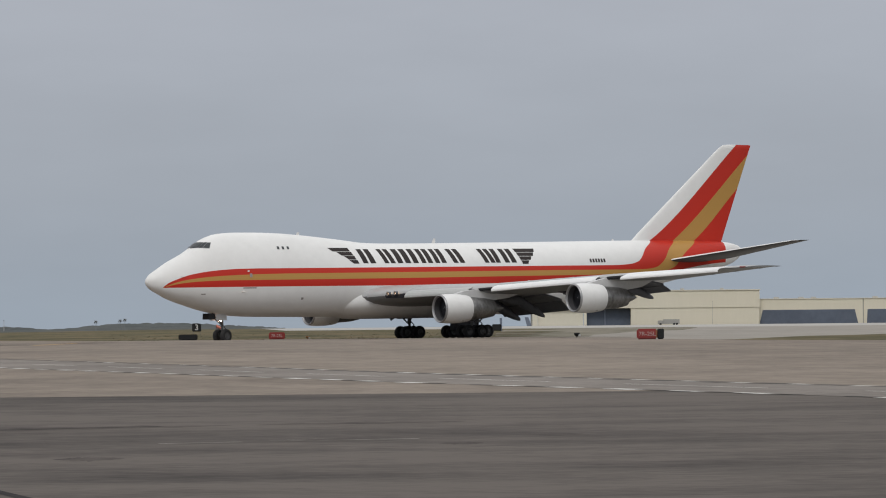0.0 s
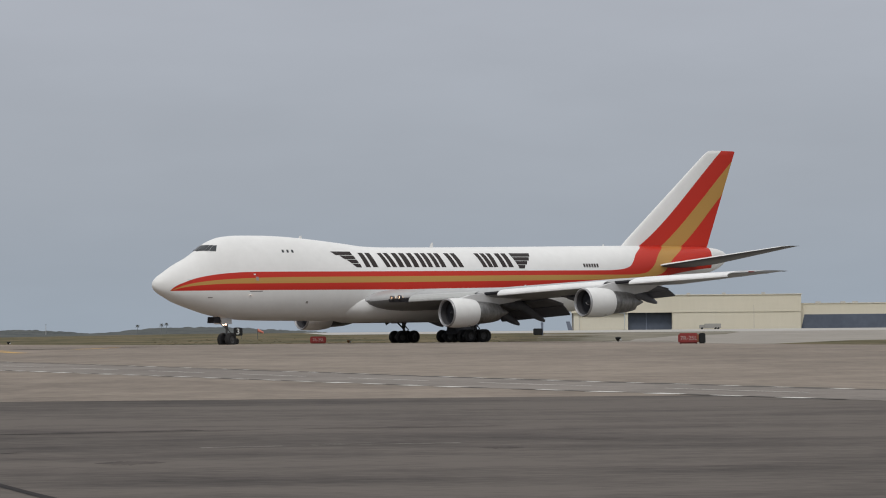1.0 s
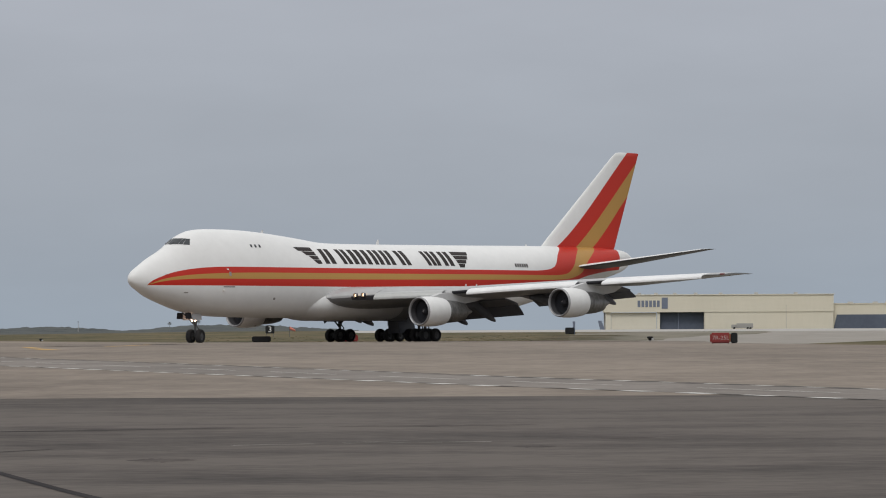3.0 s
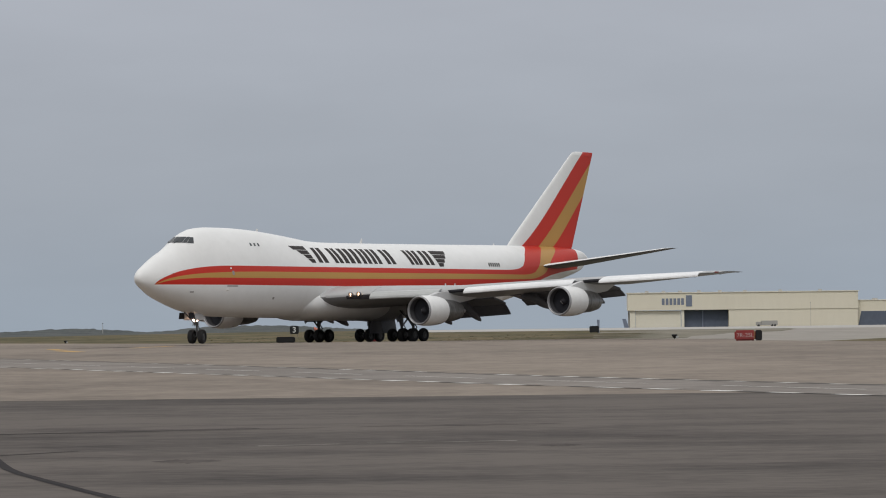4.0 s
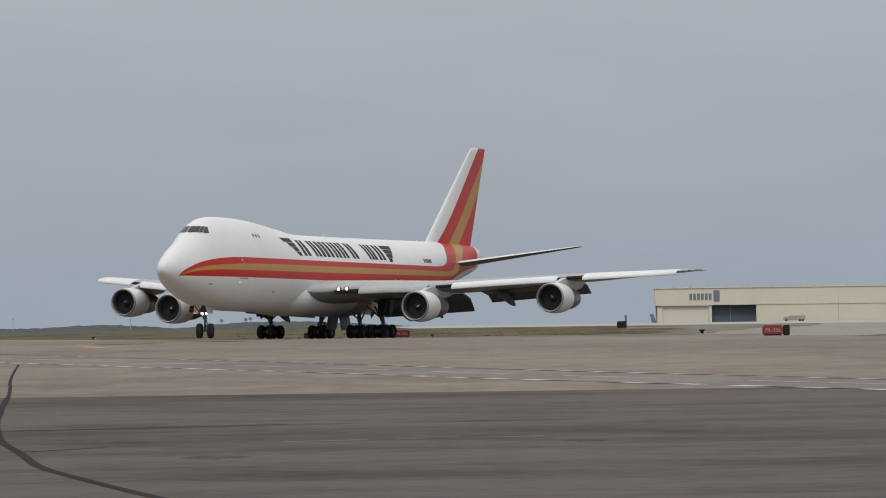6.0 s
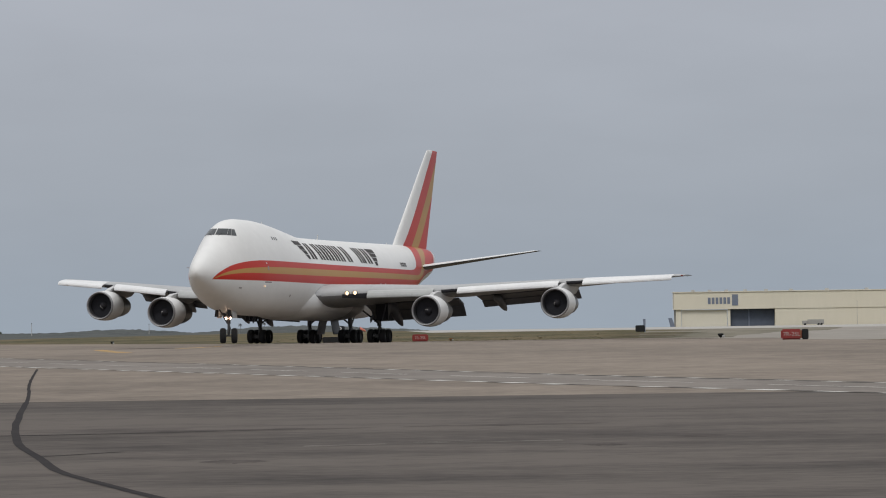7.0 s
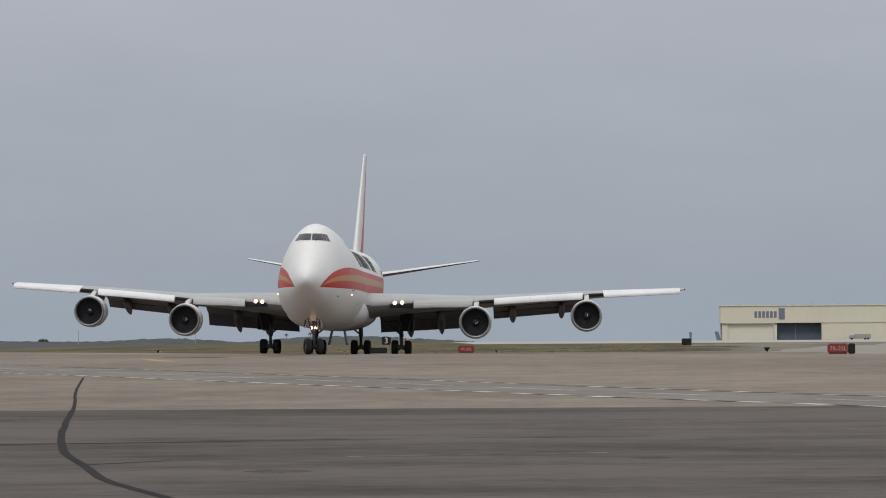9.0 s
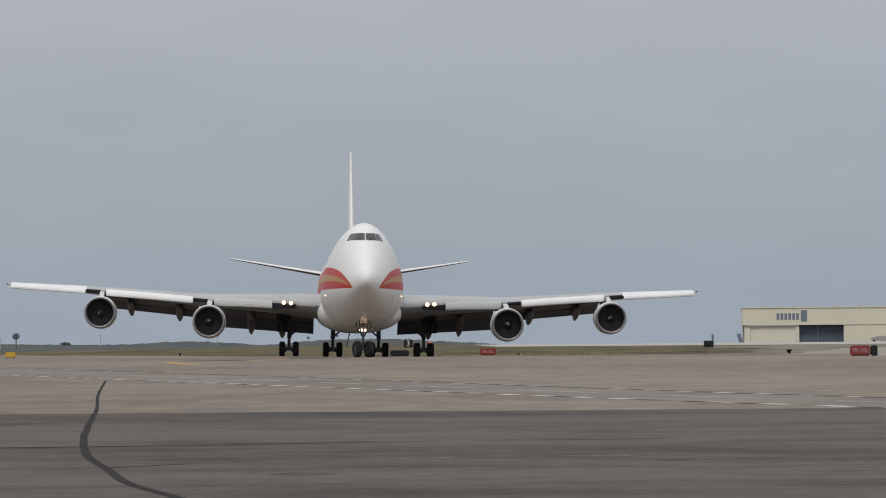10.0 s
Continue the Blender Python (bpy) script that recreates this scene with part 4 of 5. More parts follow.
# engines
def engine(y, a, z, side):
    def at(bm):
        bmesh.ops.translate(bm, verts=bm.verts, vec=(NOSE - a, y, z))
        return bm

    cowl = part("engine", at(lathe([(0.03, 1.17), (0.0, 1.20), (0.04, 1.245), (0.3, 1.30), (0.8, 1.345), (1.4, 1.35), (2.1, 1.32), (2.7, 1.25), (3.05, 1.18), (3.05, 1.13), (2.6, 1.12)], 56)),
                M_WHITE, jet, "white engine cowl with dull metal exhaust")
    part("inlet_lip", at(lathe([(0.20, 1.09), (0.08, 1.115), (0.0, 1.17), (-0.01, 1.20), (0.03, 1.25), (0.16, 1.285)], 56)), M_LIP, cowl)
    # duct, fan case and spinner carry the inlet's shade in their dark tones
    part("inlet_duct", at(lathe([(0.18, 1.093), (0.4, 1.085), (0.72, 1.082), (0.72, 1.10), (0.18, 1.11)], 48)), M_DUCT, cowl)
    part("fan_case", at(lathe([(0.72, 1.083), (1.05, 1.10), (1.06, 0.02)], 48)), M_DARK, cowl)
    part("cowl_seam", at(lathe([(1.53, 1.350), (1.535, 1.353), (1.55, 1.353), (1.555, 1.350)], 56)), M_WHITE, cowl)
    for k in range(3):
        th = radians(60 + 60 * k)
        part("cowl_latch", at(box_bm(-2.2, -2.0, -0.05 + 1.315 * math.cos(th), 0.05 + 1.315 * math.cos(th), 1.315 * math.sin(-th) - 0.03, 1.315 * math.sin(-th) + 0.03)), M_SEAM, cowl)
    part("core_cowl", at(lathe([(2.6, 1.08), (3.1, 1.06), (3.9, 1.03), (4.9, 0.95), (5.8, 0.78), (5.8, 0.72), (5.4, 0.70)], 40)), M_STEEL, cowl)
    part("exhaust_plug", at(lathe([(5.5, 0.60), (6.1, 0.46), (6.8, 0.20), (7.15, 0.01)], 28)), M_STEEL, cowl)
    # the fan turns about its own axle
    bm = bmesh.new()
    for k in range(38):
        th = 2 * math.pi * k / 38
        vs = []
        for r, dx, tw in ((0.36, 0.03, 0.105), (0.72, 0.04, 0.095), (1.07, 0.05, 0.086)):
            for s in (-1, 1):
                q = th + s * tw
                vs.append(bm.verts.new((s * dx * 0.5, r * math.cos(q), r * math.sin(q))))
        bm.faces.new((vs[0], vs[1], vs[3], vs[2]))
        bm.faces.new((vs[2], vs[3], vs[5], vs[4]))
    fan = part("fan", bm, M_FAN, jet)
    fan.location = (NOSE - a - 0.9, y, z)
    bm = lathe([(-0.42, 0.005), (-0.36, 0.12), (-0.2, 0.25), (0.0, 0.35), (0.08, 0.36)], 28)
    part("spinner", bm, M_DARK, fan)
    bm = bmesh.new()
    prev = None
    for k in range(9):
        u = k / 8
        th, r = 2.4 * u, 0.05 + 0.2 * u
        x = float(np.interp(r + 0.05, [0.005, 0.12, 0.25, 0.35], [0.42, 0.36, 0.2, 0.0])) + 0.05
        row = [bm.verts.new((x + 0.02, (r + d) * math.cos(th), (r + d) * math.sin(th))) for d in (-0.035 * (1.1 - u), 0.035 * (1.1 - u))]
        if prev:
            bm.faces.new((prev[0], prev[1], row[1], row[0]))
        prev = row
    part("spinner_mark", bm, M_WHITE, fan)
    # pylon
    le, zl = span_at(abs(y), 1), span_at(abs(y), 3)
    outline = [(a + 1.5, z + 1.32), (a + 2.6, z + 1.62), (le + 0.05, zl - 0.02), (le + 1.0, zl + 0.20), (le + 5.4, zl - 0.30), (a + 7.6, z + 0.95), (a + 6.0, z + 0.72), (a + 3.7, z + 0.95)]
    rings = []
    for yy, shrink in ((-0.20, 0.93), (-0.15, 1.0), (0.15, 1.0), (0.20, 0.93)):
        ca, cz = le + 1.0, (z + 1.2 + zl) / 2
        rings.append([(NOSE - (ca + (p[0] - ca) * shrink), y + yy, cz + (p[1] - cz) * shrink) for p in outline])
    part("pylon", loft(rings), M_PYLON, jet, "pale grey engine pylon under the wing")
    return fan


FANS = [engine(s * y, a, z, s) for y, a, z in ((11.93, 23.80, 2.62), (21.08, 32.33, 3.35)) for s in (1, -1)]


# landing gear
def tyre_bm(r, w):
    prof = [(-w / 2 + 0.02, 0.55 * r), (-w / 2, 0.72 * r), (-w / 2 + 0.03, 0.90 * r), (-w / 4, 0.985 * r), (0, r), (w / 4, 0.985 * r), (w / 2 - 0.03, 0.90 * r), (w / 2, 0.72 * r), (w / 2 - 0.02, 0.55 * r)]
    n = 30
    return loft([[(rr * math.cos(2 * math.pi * i / n), s, rr * math.sin(2 * math.pi * i / n)) for i in range(n)] for s, rr in prof], cap=False)


def rim_bm(r, w):
    n = 20
    prof = [(-w * 0.42, 0.01), (-w * 0.42, 0.18 * r), (-w * 0.30, 0.30 * r), (-w * 0.34, 0.50 * r), (-w * 0.40, 0.56 * r), (w * 0.40, 0.56 * r), (w * 0.34, 0.50 * r), (w * 0.30, 0.30 * r), (w * 0.42, 0.18 * r), (w * 0.42, 0.01)]
    return loft([[(rr * math.cos(2 * math.pi * i / n), s, rr * math.sin(2 * math.pi * i / n)) for i in range(n)] for s, rr in prof])


R_WHEEL = 0.62
AXLE = R_WHEEL - 0.11        # the struts are extended a little below the body's datum
STEER = 18.0
first = part("wheel", tyre_bm(R_WHEEL, 0.49), M_TYRE, None, "black rubber tyre")
rim0 = part("rim", rim_bm(R_WHEEL, 0.44), M_RIM, first)
WHEELS = []


def wheel(x, y, z, steer=0.0):
    if not WHEELS:
        ob = first
    else:
        ob = new("wheel", first.data)
        tagged(ob, "black rubber tyre")
        r = new("rim", rim0.data)
        r.parent = ob
    ob.parent = jet
    ob.matrix_basis = pose(x, y, z, 0, 0, steer)
    WHEELS.append((ob, x, y, z, steer))


def main_gear(a, y, fore):
    x, z = NOSE - a, AXLE
    s = 1 if y > 0 else -1
    leg = part("main_gear_leg", join(rod_bm((x, y, z - 0.05), (x + 0.05, y, 1.5), 0.13), rod_bm((x + 0.05, y, 1.4), (x + 0.1, y * 0.97, 3.1), 0.19)), M_STRUT, jet, "dark steel main gear leg")
    part("bogie_beam", box_bm(x - 0.85, x + 0.85, y - 0.15, y + 0.15, z - 0.16, z + 0.16, 0.05), M_STRUT, leg)
    for dx in (-0.74, 0.74):
        part("axle", join(rod_bm((x + dx, y - 0.56, z), (x + dx, y + 0.56, z), 0.08), rod_bm((x + dx, y - 0.34, z), (x + dx, y - 0.16, z), 0.24, 0.2), rod_bm((x + dx, y + 0.16, z), (x + dx, y + 0.34, z), 0.2, 0.24)), M_STRUT, leg)
        for dy in (-0.56, 0.56):
            wheel(x + dx, y + dy, z)
    part("side_brace", rod_bm((x + 0.05, y, 1.55), (x + 0.1, y - s * 1.5, 2.75), 0.075), M_STRUT, leg)
    part("drag_brace", rod_bm((x + 0.05, y, 1.25), (x + fore * 1.7, y, 2.7), 0.075), M_STRUT, leg)
    part("torque_link", join(rod_bm((x - 0.12, y, 0.85), (x - 0.5, y, 1.2), 0.05), rod_bm((x - 0.5, y, 1.2), (x - 0.1, y, 1.6), 0.05)), M_STRUT, leg)
    return leg


for s in (1, -1):
    leg = main_gear(31.55, s * 5.53, 1)
    bm = box_bm(-0.9, 0.9, -0.03, 0.03, -0.75, 0.75, 0.02)
    bmesh.ops.transform(bm, matrix=pose(NOSE - 31.3, s * 6.25, 2.55, s * -14, 0, 0), verts=bm.verts)
    part("gear_door", bm, M_FLAP, leg, "dark gear door panel")
    bm = box_bm(-0.04, 0.04, -0.55, 0.55, -0.95, 0.95, 0.03)
    bmesh.ops.transform(bm, matrix=pose(NOSE - 30.7, s * 6.0, 2.85, 0, -6, s * 8), verts=bm.verts)
    part("gear_door", bm, M_DARK, leg, "dark forward gear door panel")
    bm = box_bm(-0.45, 0.45, -0.03, 0.03, -0.22, 0.22, 0.02)
    bmesh.ops.transform(bm, matrix=pose(NOSE - 29.6, s * 5.4, 2.05, 0, 30, 0), verts=bm.verts)
    part("gear_door", bm, M_FLAP, leg, "small dark gear door panel")
    leg = main_gear(34.58, s * 1.91, -1)
    bm = box_bm(-1.1, 1.1, -0.03, 0.03, -0.78, 0.78, 0.02)
    bmesh.ops.transform(bm, matrix=pose(NOSE - 34.2, s * 0.62, 1.45, s * 12, 0, 0), verts=bm.verts)
    part("gear_door", bm, M_FLAP, leg, "dark body gear door panel")

xn = NOSE - 7.78
nose_leg = part("nose_gear_leg", join(rod_bm((xn, 0, AXLE - 0.05), (xn + 0.02, 0, 1.6), 0.10), rod_bm((xn + 0.02, 0, 1.5), (xn + 0.1, 0, 2.7), 0.16)), M_STRUT, jet, "pale steel nose gear leg")
ca, sa = math.cos(radians(STEER)), math.sin(radians(STEER))
part("axle", rod_bm((xn + 0.46 * sa, -0.46 * ca, AXLE), (xn - 0.46 * sa, 0.46 * ca, AXLE), 0.07), M_STRUT, nose_leg)
for d in (-0.46, 0.46):
    wheel(xn - d * sa, d * ca, AXLE, STEER)
part("drag_brace", join(rod_bm((xn, 0.12, 1.5), (xn + 1.2, 0.35, 2.6), 0.05), rod_bm((xn, -0.12, 1.5), (xn + 1.2, -0.35, 2.6), 0.05)), M_STRUT, nose_leg)
part("torque_link", join(rod_bm((xn - 0.1, 0, 0.75), (xn - 0.42, 0, 1.1), 0.04), rod_bm((xn - 0.42, 0, 1.1), (xn - 0.1, 0, 1.5), 0.04)), M_STRUT, nose_leg)
for s in (1, -1):
    bm = box_bm(-0.5, 0.6, -0.025, 0.025, -0.30, 0.30, 0.02)
    bmesh.ops.transform(bm, matrix=pose(xn + 0.35, s * 0.62, 2.22, s * 8, 0, 0), verts=bm.verts)
    part("gear_door", bm, M_PYLON, nose_leg, "pale grey nose gear door")
    bm = box_bm(-0.35, 0.35, -0.025, 0.025, -0.28, 0.28, 0.02)
    bmesh.ops.transform(bm, matrix=pose(xn + 1.35, s * 0.55, 2.30, s * 8, 0, 0), verts=bm.verts)
    part("gear_door", bm, M_DARK, nose_leg, "dark nose gear door")
    bm = bmesh.new()
    bmesh.ops.create_cone(bm, cap_ends=True, segments=18, radius1=0.11, radius2=0.10, depth=0.1, matrix=Matrix.Translation((xn + 0.22, s * 0.17, 1.92)) @ Euler((0, radians(90), 0)).to_matrix().to_4x4())
    part("taxi_light", bm, M_TAXI, nose_leg, "lit taxi light")


# ---- signs and markers on the field ----
def writing(name, body_text, size, m, material, parent):
    cu = bpy.data.curves.new(name, "FONT")
    cu.body, cu.size, cu.extrude, cu.align_x, cu.align_y = body_text, size, 0.006, "CENTER", "CENTER"
    tmp = bpy.data.objects.new(name, cu)
    scene.collection.objects.link(tmp)
    me = bpy.data.meshes.new_from_object(tmp.evaluated_get(bpy.context.evaluated_depsgraph_get()))
    bpy.data.objects.remove(tmp)
    ob = new(name, me)
    me.materials.clear()
    me.materials.append(material)
    ob.parent = parent
    ob.matrix_basis = m
    return ob


def field_sign(name, x, y, wide, tall, deep, face, label, text="", legs=0.12, black_end=0.0, turn=0.0):
    z = level(y) + 0.005
    s = new(name)
    s.matrix_world = pose(x, y, z, 0, 0, turn)
    tagged(s, label, "airfield sign")
    part("cabinet", box_bm(-wide / 2, wide / 2, -deep / 2, deep / 2, legs, legs + tall, 0.09), face, s)
    if black_end:
        part("end_panel", box_bm(wide / 2 + 0.004, wide / 2 + black_end, -deep / 2, deep / 2, legs, legs + tall, 0.05), M_BLACKSIGN, s, "black end panel")
        part("trim_strip", box_bm(wide / 2 - 0.10, wide / 2 - 0.04, -deep / 2 - 0.012, -deep / 2, legs + 0.08, legs + tall - 0.08), M_RUST, s, "tan trim strip")
    for d in (-0.38, 0.38):
        part("leg", rod_bm((d * wide, 0, -0.05), (d * wide, 0, legs + 0.03), 0.03), M_STRUT, s)
    if text:
        writing("lettering", text, tall * (1.05 if len(text) == 1 else 0.56), pose(0, -deep / 2 - 0.012, legs + tall / 2, 90, 0, 0), M_WHITE if len(text) == 1 else M_SIGNWHITE, s)
    return s


field_sign("runway_sign", 19.12, 190, 1.25, 0.63, 0.3, M_REDSIGN, "red runway sign with white characters and a black end", "7R-25L", 0.03, 0.40)
field_sign("runway_sign", -5.55, 323.5, 1.65, 0.72, 0.35, M_REDSIGN, "red runway sign with white characters on the grass", "7R-25L", 0.06)
field_sign("taxiway_sign", -14.7, 324.5, 1.95, 0.60, 0.4, M_BLACKSIGN, "black low airfield sign seen from its back", "", 0.06)
field_sign("distance_sign", -19.15, 450, 1.28, 1.12, 0.3, M_BLACKSIGN, "black distance sign with a white numeral three", "3", 0.50)
field_sign("airfield_box", 25.3, 480, 1.40, 1.0, 0.8, M_BLACKSIGN, "dark airfield equipment box with a thin post", "", 0.05)
field_sign("guidance_sign", -56.0, 330, 1.1, 0.55, 0.3, M_YELLOWSIGN, "yellow low guidance sign", "", 0.2)
tagged(part("marker_post", rod_bm((26.0, 480.2, level(480)), (25.95, 480.2, 1.45), 0.12, 0.2, 10), M_NAVY, smooth=True), "blue-grey post beside a dark equipment box", "post")


sock = new("windsock")
sock.location = (-16.3, 448, level(448))
tagged(sock, "faded orange-red windsock on a short pole", "windsock")
part("pole", rod_bm((0, 0, 0), (0, 0, 1.5), 0.04), M_STRUT, sock)
part("sleeve", loft([[(0.05 + 0.8 * u, 0.26 * (1 - 0.5 * u) * math.cos(k * math.pi / 6), 1.25 - 0.35 * u + 0.26 * (1 - 0.5 * u) * math.sin(k * math.pi / 6)) for k in range(12)] for u in (0, 0.35, 0.7, 1)]), M_SOCK, sock)


def edge_light(x, y, size, label, material):
    z = level(y)
    e = new("edge_light")
    e.location = (x, y, z)
    tagged(e, label, "edge light", "lights along the taxiway")
    part("stem", rod_bm((0, 0, 0), (0, 0, 0.12 * size), 0.05 * size), M_STRUT, e)
    part("head", lathe_z([(0.10 * size, 0.07 * size), (0.18 * size, 0.15 * size), (0.36 * size, 0.27 * size), (0.44 * size, 0.25 * size), (0.46 * size, 0.01)]), material, e)
    part("lens", box_bm(0.12 * size, 0.34 * size, -0.30 * size, -0.22 * size, 0.14 * size, 0.30 * size, 0.02), M_KRUGER, e)
    return e


def lathe_z(profile, n=16):
    return loft([[(r * math.cos(2 * math.pi * i / n), r * math.sin(2 * math.pi * i / n), z) for i in range(n)] for z, r in profile], cap=True)


edge_light(-2.4, 322, 0.8, "small tan and brown edge light on the grass", M_RUST)
edge_light(17.6, 225, 0.8, "small dark edge light beside the taxiway", M_BLACKSIGN)
edge_light(-41.7, 362, 0.8, "small dark edge light on the grass", M_BLACKSIGN)

# ---- the far hangars ----
HY = 1500
hg = new("hangar")
hg.location = (0, HY, -2.4)
tagged(hg, "cream maintenance hangar with a dark open doorway", "hangar")


def hbox(name, x0, x1, y0, y1, z0, z1, mat, parent=hg, label="", bevel=0.0):
    return part(name, box_bm(x0, x1, y0, y1, z0, z1, bevel), mat, parent, label, smooth=False)


hbox("fascia", 95.4, 205.2, 0, 10, 8.2, 16.3, M_CREAM)
hbox("roof", 95.0, 205.6, -0.4, 10.4, 16.3, 16.7, M_CREAM_P)
hbox("wall", 143.4, 205.0, 0.3, 9, 0, 8.2, M_CREAM)
hbox("pillar", 96.3, 98.8, 1.0, 3.0, 0, 8.2, M_CREAM_P)
hbox("side_wall", 95.9, 96.6, 8, 9.6, 0, 8.2, M_GREYV)
hbox("door_leaf", 99.0, 120.6, 1.6, 2.6, 0, 8.0, M_CREAM_P)
hbox("door_leaf", 120.9, 122.2, 0.8, 2.6, 0, 8.4, M_CREAM_P)
# solid block: the hangar's dim inside is put into its colour
hbox("doorway", 122.2, 143.4, 4.0, 9.5, 0, 8.2, M_DUSK, label="dark open doorway")
hbox("door_mullion", 131.0, 131.5, 3.4, 4.0, 0, 8.2, M_NAVY)
for i in range(6):
    hbox("lettering_bar", 111.5 + 1.85 * i, 112.8 + 1.85 * i, -0.12, 0, 10.7, 13.8, M_NAVY)
hbox("sign_panel", 123.0, 125.9, -0.15, 0, 9.9, 15.2, M_NAVY, label="blue-grey square sign panel")
for x in (104, 112, 120, 129, 139, 151, 168, 187):
    hbox("roof_vent", x, x + 1.6, 5, 7, 16.7, 17.5, M_GREYV)
hg2 = new("hangar")
hg2.location = (0, HY + 4, -2.6)
tagged(hg2, "lower cream hangar with wide dark sloping doors", "hangar")


def tbox(name, x0, x1, inset, z1, mat, parent):
    bm = bmesh.new()
    lo = [(x0, -0.4), (x1, -0.4), (x1, 0.3), (x0, 0.3)]
    hi = [(x0 + inset, -0.2), (x1 - inset, -0.2), (x1 - inset, 0.3), (x0 + inset, 0.3)]
    bm = loft([[(x, y, 0) for x, y in lo], [(x, y, z1) for x, y in hi]])
    return part(name, bm, mat, parent, smooth=False)


hbox("wall", 205.3, 255.5, 0, 50, 0, 12.0, M_CREAM, hg2)
hbox("roof", 205.3, 340, -0.3, 50.3, 12.0, 12.35, M_CREAM_P, hg2)
hbox("wall", 256.0, 340, 0, 50, 0, 12.0, M_CREAM, hg2)
hbox("wall_joint", 255.5, 256.0, 0.3, 1.5, 0, 12.0, M_GREYV, hg2)
tbox("hangar_door", 205.6, 253.2, 1.6, 6.9, M_DUSK, hg2)
tbox("hangar_door", 257.4, 306, 0.4, 6.9, M_DUSK, hg2)
for x in (214, 226, 232, 262):
    hbox("roof_vent", x, x + 2.2, 8, 11, 12.35, 13.1, M_GREYV, hg2)


def parked_vehicle(x0, x1, y, tall):
    v = new("ground_vehicle")
    v.location = (x0, y, -2.4)
    tagged(v, "grey parked service vehicle beside the hangar", "vehicle")
    L = x1 - x0
    part("box_body", box_bm(L * 0.25, L, -1.2, 1.2, 0.5, tall, 0.1), M_GREYV, v)
    part("cab", box_bm(0, L * 0.24, -1.1, 1.1, 0.5, tall * 0.8, 0.2), M_GREYV, v)
    for u in (0.12, 0.75, 0.88):
        for yy in (-1.15, 1.15):
            part("wheel", rod_bm((L * u, yy - 0.12, 0.5), (L * u, yy + 0.12, 0.5), 0.5), M_TYRE, v)


parked_vehicle(155.2, 165.4, 1490, 2.7)
# tail of an airliner parked beyond the hangar's corner
tf = loft([[(0.2, 0, 0), (0.9, 0.15, 0), (2.4, 0, 0), (0.9, -0.15, 0)], [(-0.8, 0, 4.1), (-0.4, 0.08, 4.1), (0.9, 0, 4.1), (-0.4, -0.08, 4.1)]])
ob = part("parked_airliner_tail", tf, M_NAVY)
ob.location = (90.2, 1450, -2.2)
tagged(ob, "blue-grey tail fin of a distant parked airliner", "airplane")


def light_pole(x, y, z0, z1, label):
    p = new("light_pole")
    p.location = (x, y, z0)
    tagged(p, label, "mast")
    part("pole", rod_bm((0, 0, 0), (0, 0, z1 - z0), 0.09, 0.05, 8), M_GREYV, p)
    part("head", box_bm(-0.14, 0.14, -0.10, 0.10, z1 - z0, z1 - z0 + 0.2, 0.04), M_HAZY, p)


light_pole(-82.7, 800, -0.5, 1.9, "thin dark mast on the scrub ridge")
light_pole(-112.6, 800, -0.5, 2.5, "thin dark mast on the scrub ridge")
light_pole(-121.0, 700, -0.5, 1.6, "short dark mast on the scrub ridge")
light_pole(181, 1488, -2.4, 8.5, "thin pole before the hangar wall")


# ---- scrub ridge and trees ----
RIDGE = smooth_curve([(-420, 0.4), (-260, 0.9), (-200, 0.3), (-163, 0.2), (-154, 0.0), (-140, -0.1), (-130, -0.2), (-119, 0.25), (-108, 0.65), (-96, 0.15), (-84, -0.55),
                      (-77, -0.2), (-69, 0.65), (-59, 0.95), (-43.5, 0.85), (-31.6, 0.1), (-20, -0.5), (-11, -1.2), (-2, -1.6)])


def ridge():
    bm = bmesh.new()
    rows = []
    xs = np.arange(-420, 0, 0.9)
    for j, y in enumerate((880, 900, 920, 937, 948, 953, 975)):
        f = (0.0, 0.25, 0.55, 0.82, 1.0, 0.98, 0.4)[j]
        row = []
        for x in xs:
            top = RIDGE(x) + (0.30 * noise.noise((x * 0.35, y * 0.2, 0)) + 0.34 * noise.noise((x * 1.1, y * 0.6, 5))) * (1 if j > 1 else 0.5)
            base = -1.3
            row.append(bm.verts.new((x + 0.4 * noise.noise((x, y, 9)), y, base + (top - base) * f)))
        rows.append(row)
    for a, b in zip(rows, rows[1:]):
        for i in range(len(xs) - 1):
            bm.faces.new((a[i], a[i + 1], b[i + 1], b[i]))
    ob = part("scrub_ridge", bm, M_SCRUB, smooth=False)
    return tagged(ob, "low hazy grey-green scrub ridge in the distance", "hills", kind="stuff")


ridge()


def crown_bm(cx, cy, cz, rx, rz, count, leaf, seed, flat=False):
    rng = random.Random(seed)
    bm = bmesh.new()
    for _ in range(count):
        u = Vector((rng.gauss(0, 1), rng.gauss(0, 1), rng.gauss(0, 1))).normalized() * rng.uniform(0.35, 1.05) ** 0.6
        c = Vector((cx + u.x * rx, cy + u.y * rx, cz + u.z * rz))
        m = Matrix.Translation(c) @ Euler((rng.uniform(0, 6), rng.uniform(0, 6), rng.uniform(0, 6))).to_matrix().to_4x4()
        s = leaf * rng.uniform(0.6, 1.3)
        bm.faces.new([bm.verts.new(m @ Vector(p)) for p in ((-s, 0, 0), (0, -s * 0.5, 0.1 * s), (s, 0, 0), (0, s * 0.5, 0.1 * s))])
    return bm


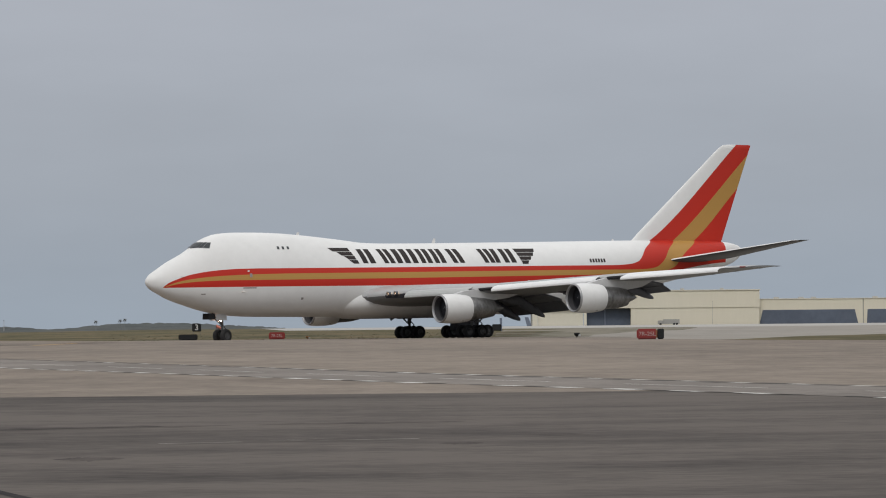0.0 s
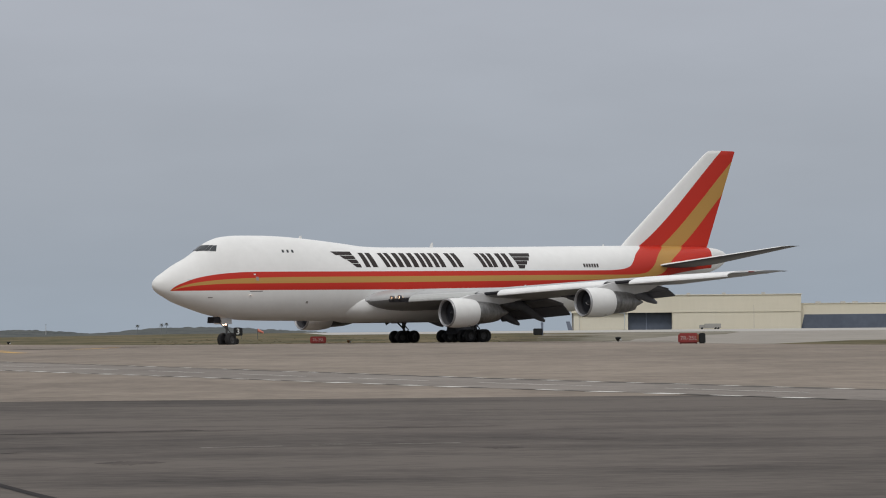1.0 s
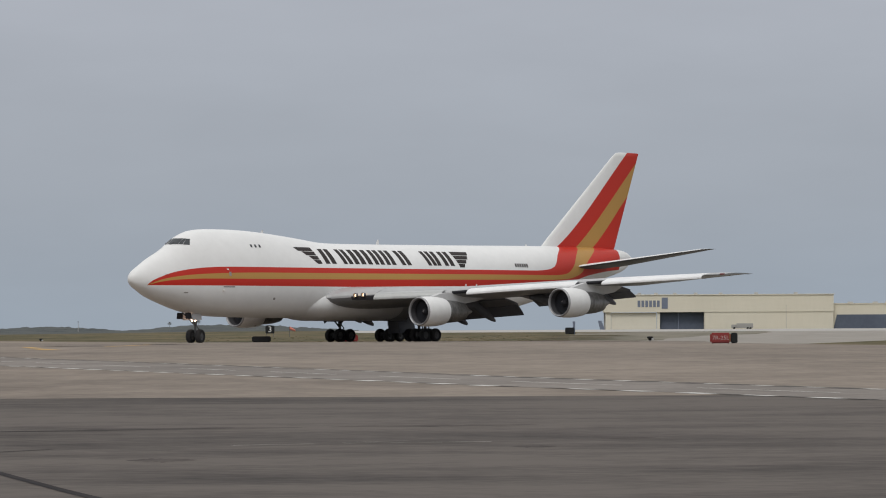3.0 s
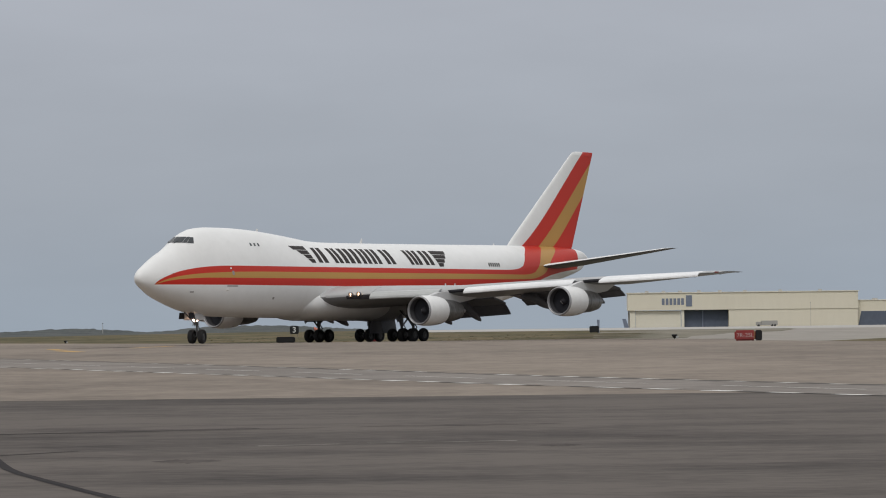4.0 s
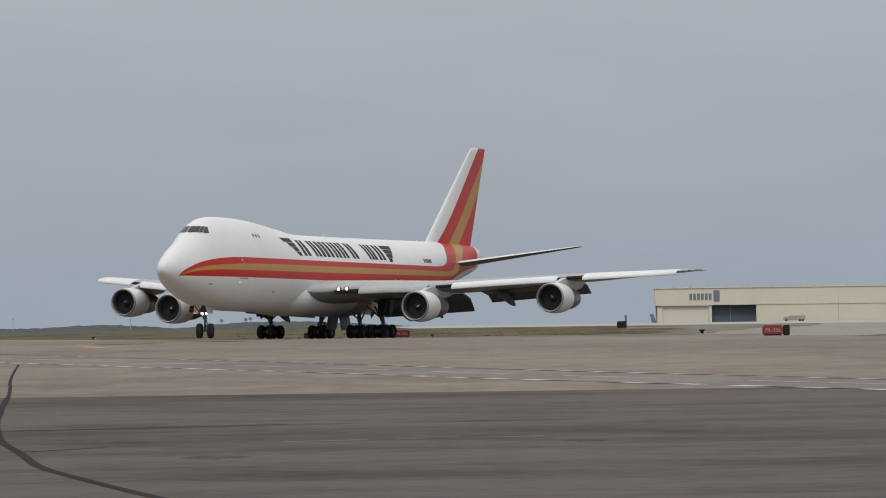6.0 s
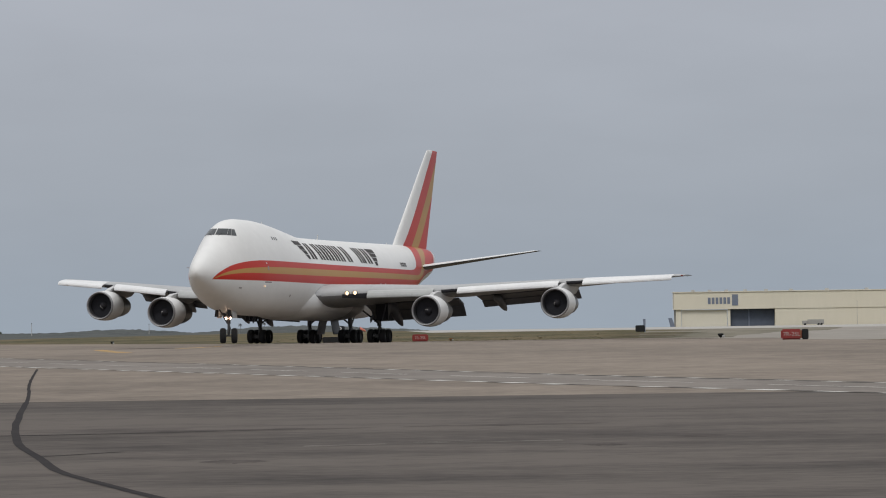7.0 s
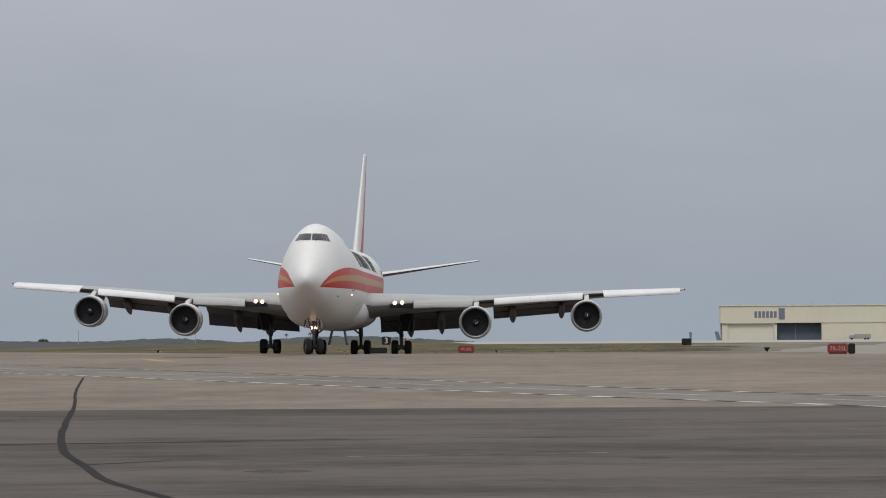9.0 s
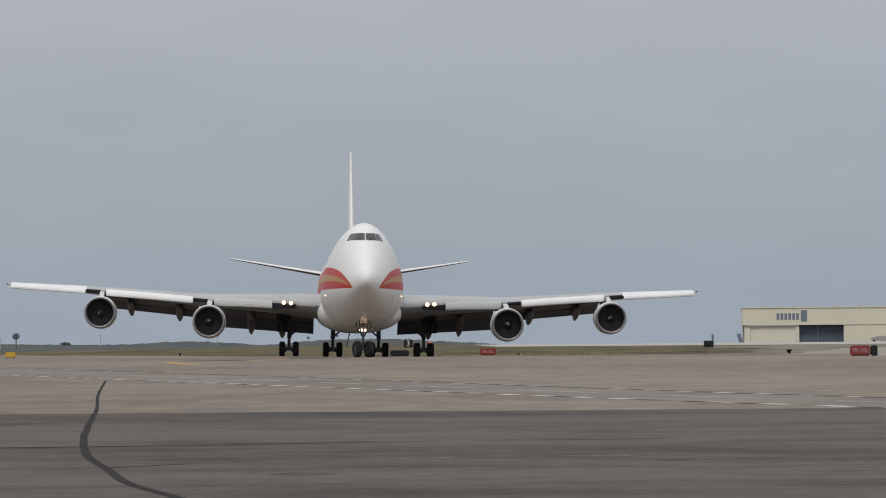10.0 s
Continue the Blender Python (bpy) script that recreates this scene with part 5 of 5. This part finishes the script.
def tree(name, x, y, z0, tall, radius, label, seed, palm=False):
    t = new(name)
    t.location = (x, y, z0)
    tagged(t, label, "tree")
    part("trunk", rod_bm((0, 0, -0.3), (0.05, 0, tall - radius * 0.6), 0.07 if palm else 0.16, 0.04 if palm else 0.07, 8), M_HAZY if palm else M_TRUNK, t)
    if palm:
        bm = bmesh.new()
        for k in range(16):
            th = 2 * math.pi * k / 16 + 0.2 * (k % 3)
            lift = (0.6, 0.1, -0.5)[k % 3]
            prev = None
            for i in range(5):
                u = i / 4
                c = Vector((math.cos(th) * radius * u, math.sin(th) * radius * u, tall - radius * 0.6 + radius * (lift * u + 0.5 * u - 0.9 * u * u)))
                n = Vector((-math.sin(th), math.cos(th), 0)) * 0.22 * radius * (1 - 0.8 * abs(u - 0.4))
                row = (bm.verts.new(c - n), bm.verts.new(c + n))
                if prev:
                    bm.faces.new((prev[0], prev[1], row[1], row[0]))
                prev = row
        part("crown", bm, M_HAZY, t)
    else:
        for k in range(4):
            th = k * 1.6
            part("limb", rod_bm((0.03, 0, tall * 0.45), (math.cos(th) * radius * 0.5, math.sin(th) * radius * 0.5, tall - radius * 0.7), 0.06, 0.02, 6), M_TRUNK, t)
        part("crown", crown_bm(0, 0, tall - radius * 0.85, radius, radius * 0.85, 420, radius * 0.17, seed), M_HAZY, t)
    return t


tree("round_tree", -117.5, 700, -0.45, 3.5, 0.85, "small dark round-crowned tree on the ridge", 3)
tree("palm_tree", -59.5, 800, -0.5, 2.5, 0.6, "small distant palm tree on the ridge", 4, True)
tree("palm_tree", -53.4, 800, -0.5, 2.7, 0.6, "small distant palm tree on the ridge", 5, True)
tree("palm_tree", -52.2, 800, -0.5, 2.9, 0.6, "small distant palm tree on the ridge", 6, True)
bush = part("round_bush", crown_bm(-143.7, 945, 0.05, 1.6, 0.65, 500, 0.22, 11), M_LEAF)
tagged(bush, "dark rounded bush on the ridge", "bush")


# ---- what moves ----
def motions():
    rows = [(t, pose(x, y, z, bank, -up, turn)) for t, x, y, z, turn, up, bank in TAXI]
    walk(jet, rows)
    ts = [p[0] for p in TAXI]
    way, done = [0.0], 0.0
    for p, q in zip(TAXI, TAXI[1:]):
        done += math.hypot(q[1] - p[1], q[2] - p[2])
        way.append(done)
    steps = [i / 10 for i in range(101)]
    for ob, x, y, z, steer in WHEELS:
        turn = [math.degrees(float(np.interp(t, ts, way)) / R_WHEEL) for t in steps]
        walk(ob, [(t, Matrix.Translation((x, y, z)) @ pose(0, 0, 0, 0, 0, steer) @ pose(0, 0, 0, 0, a, 0)) for t, a in zip(steps, turn)])
    for k, fan in enumerate(FANS):
        at = fan.location.copy()
        walk(fan, [(t, Matrix.Translation(at) @ pose(0, 0, 0, 40 * k + 830 * t, 0, 0)) for t in steps])


motions()
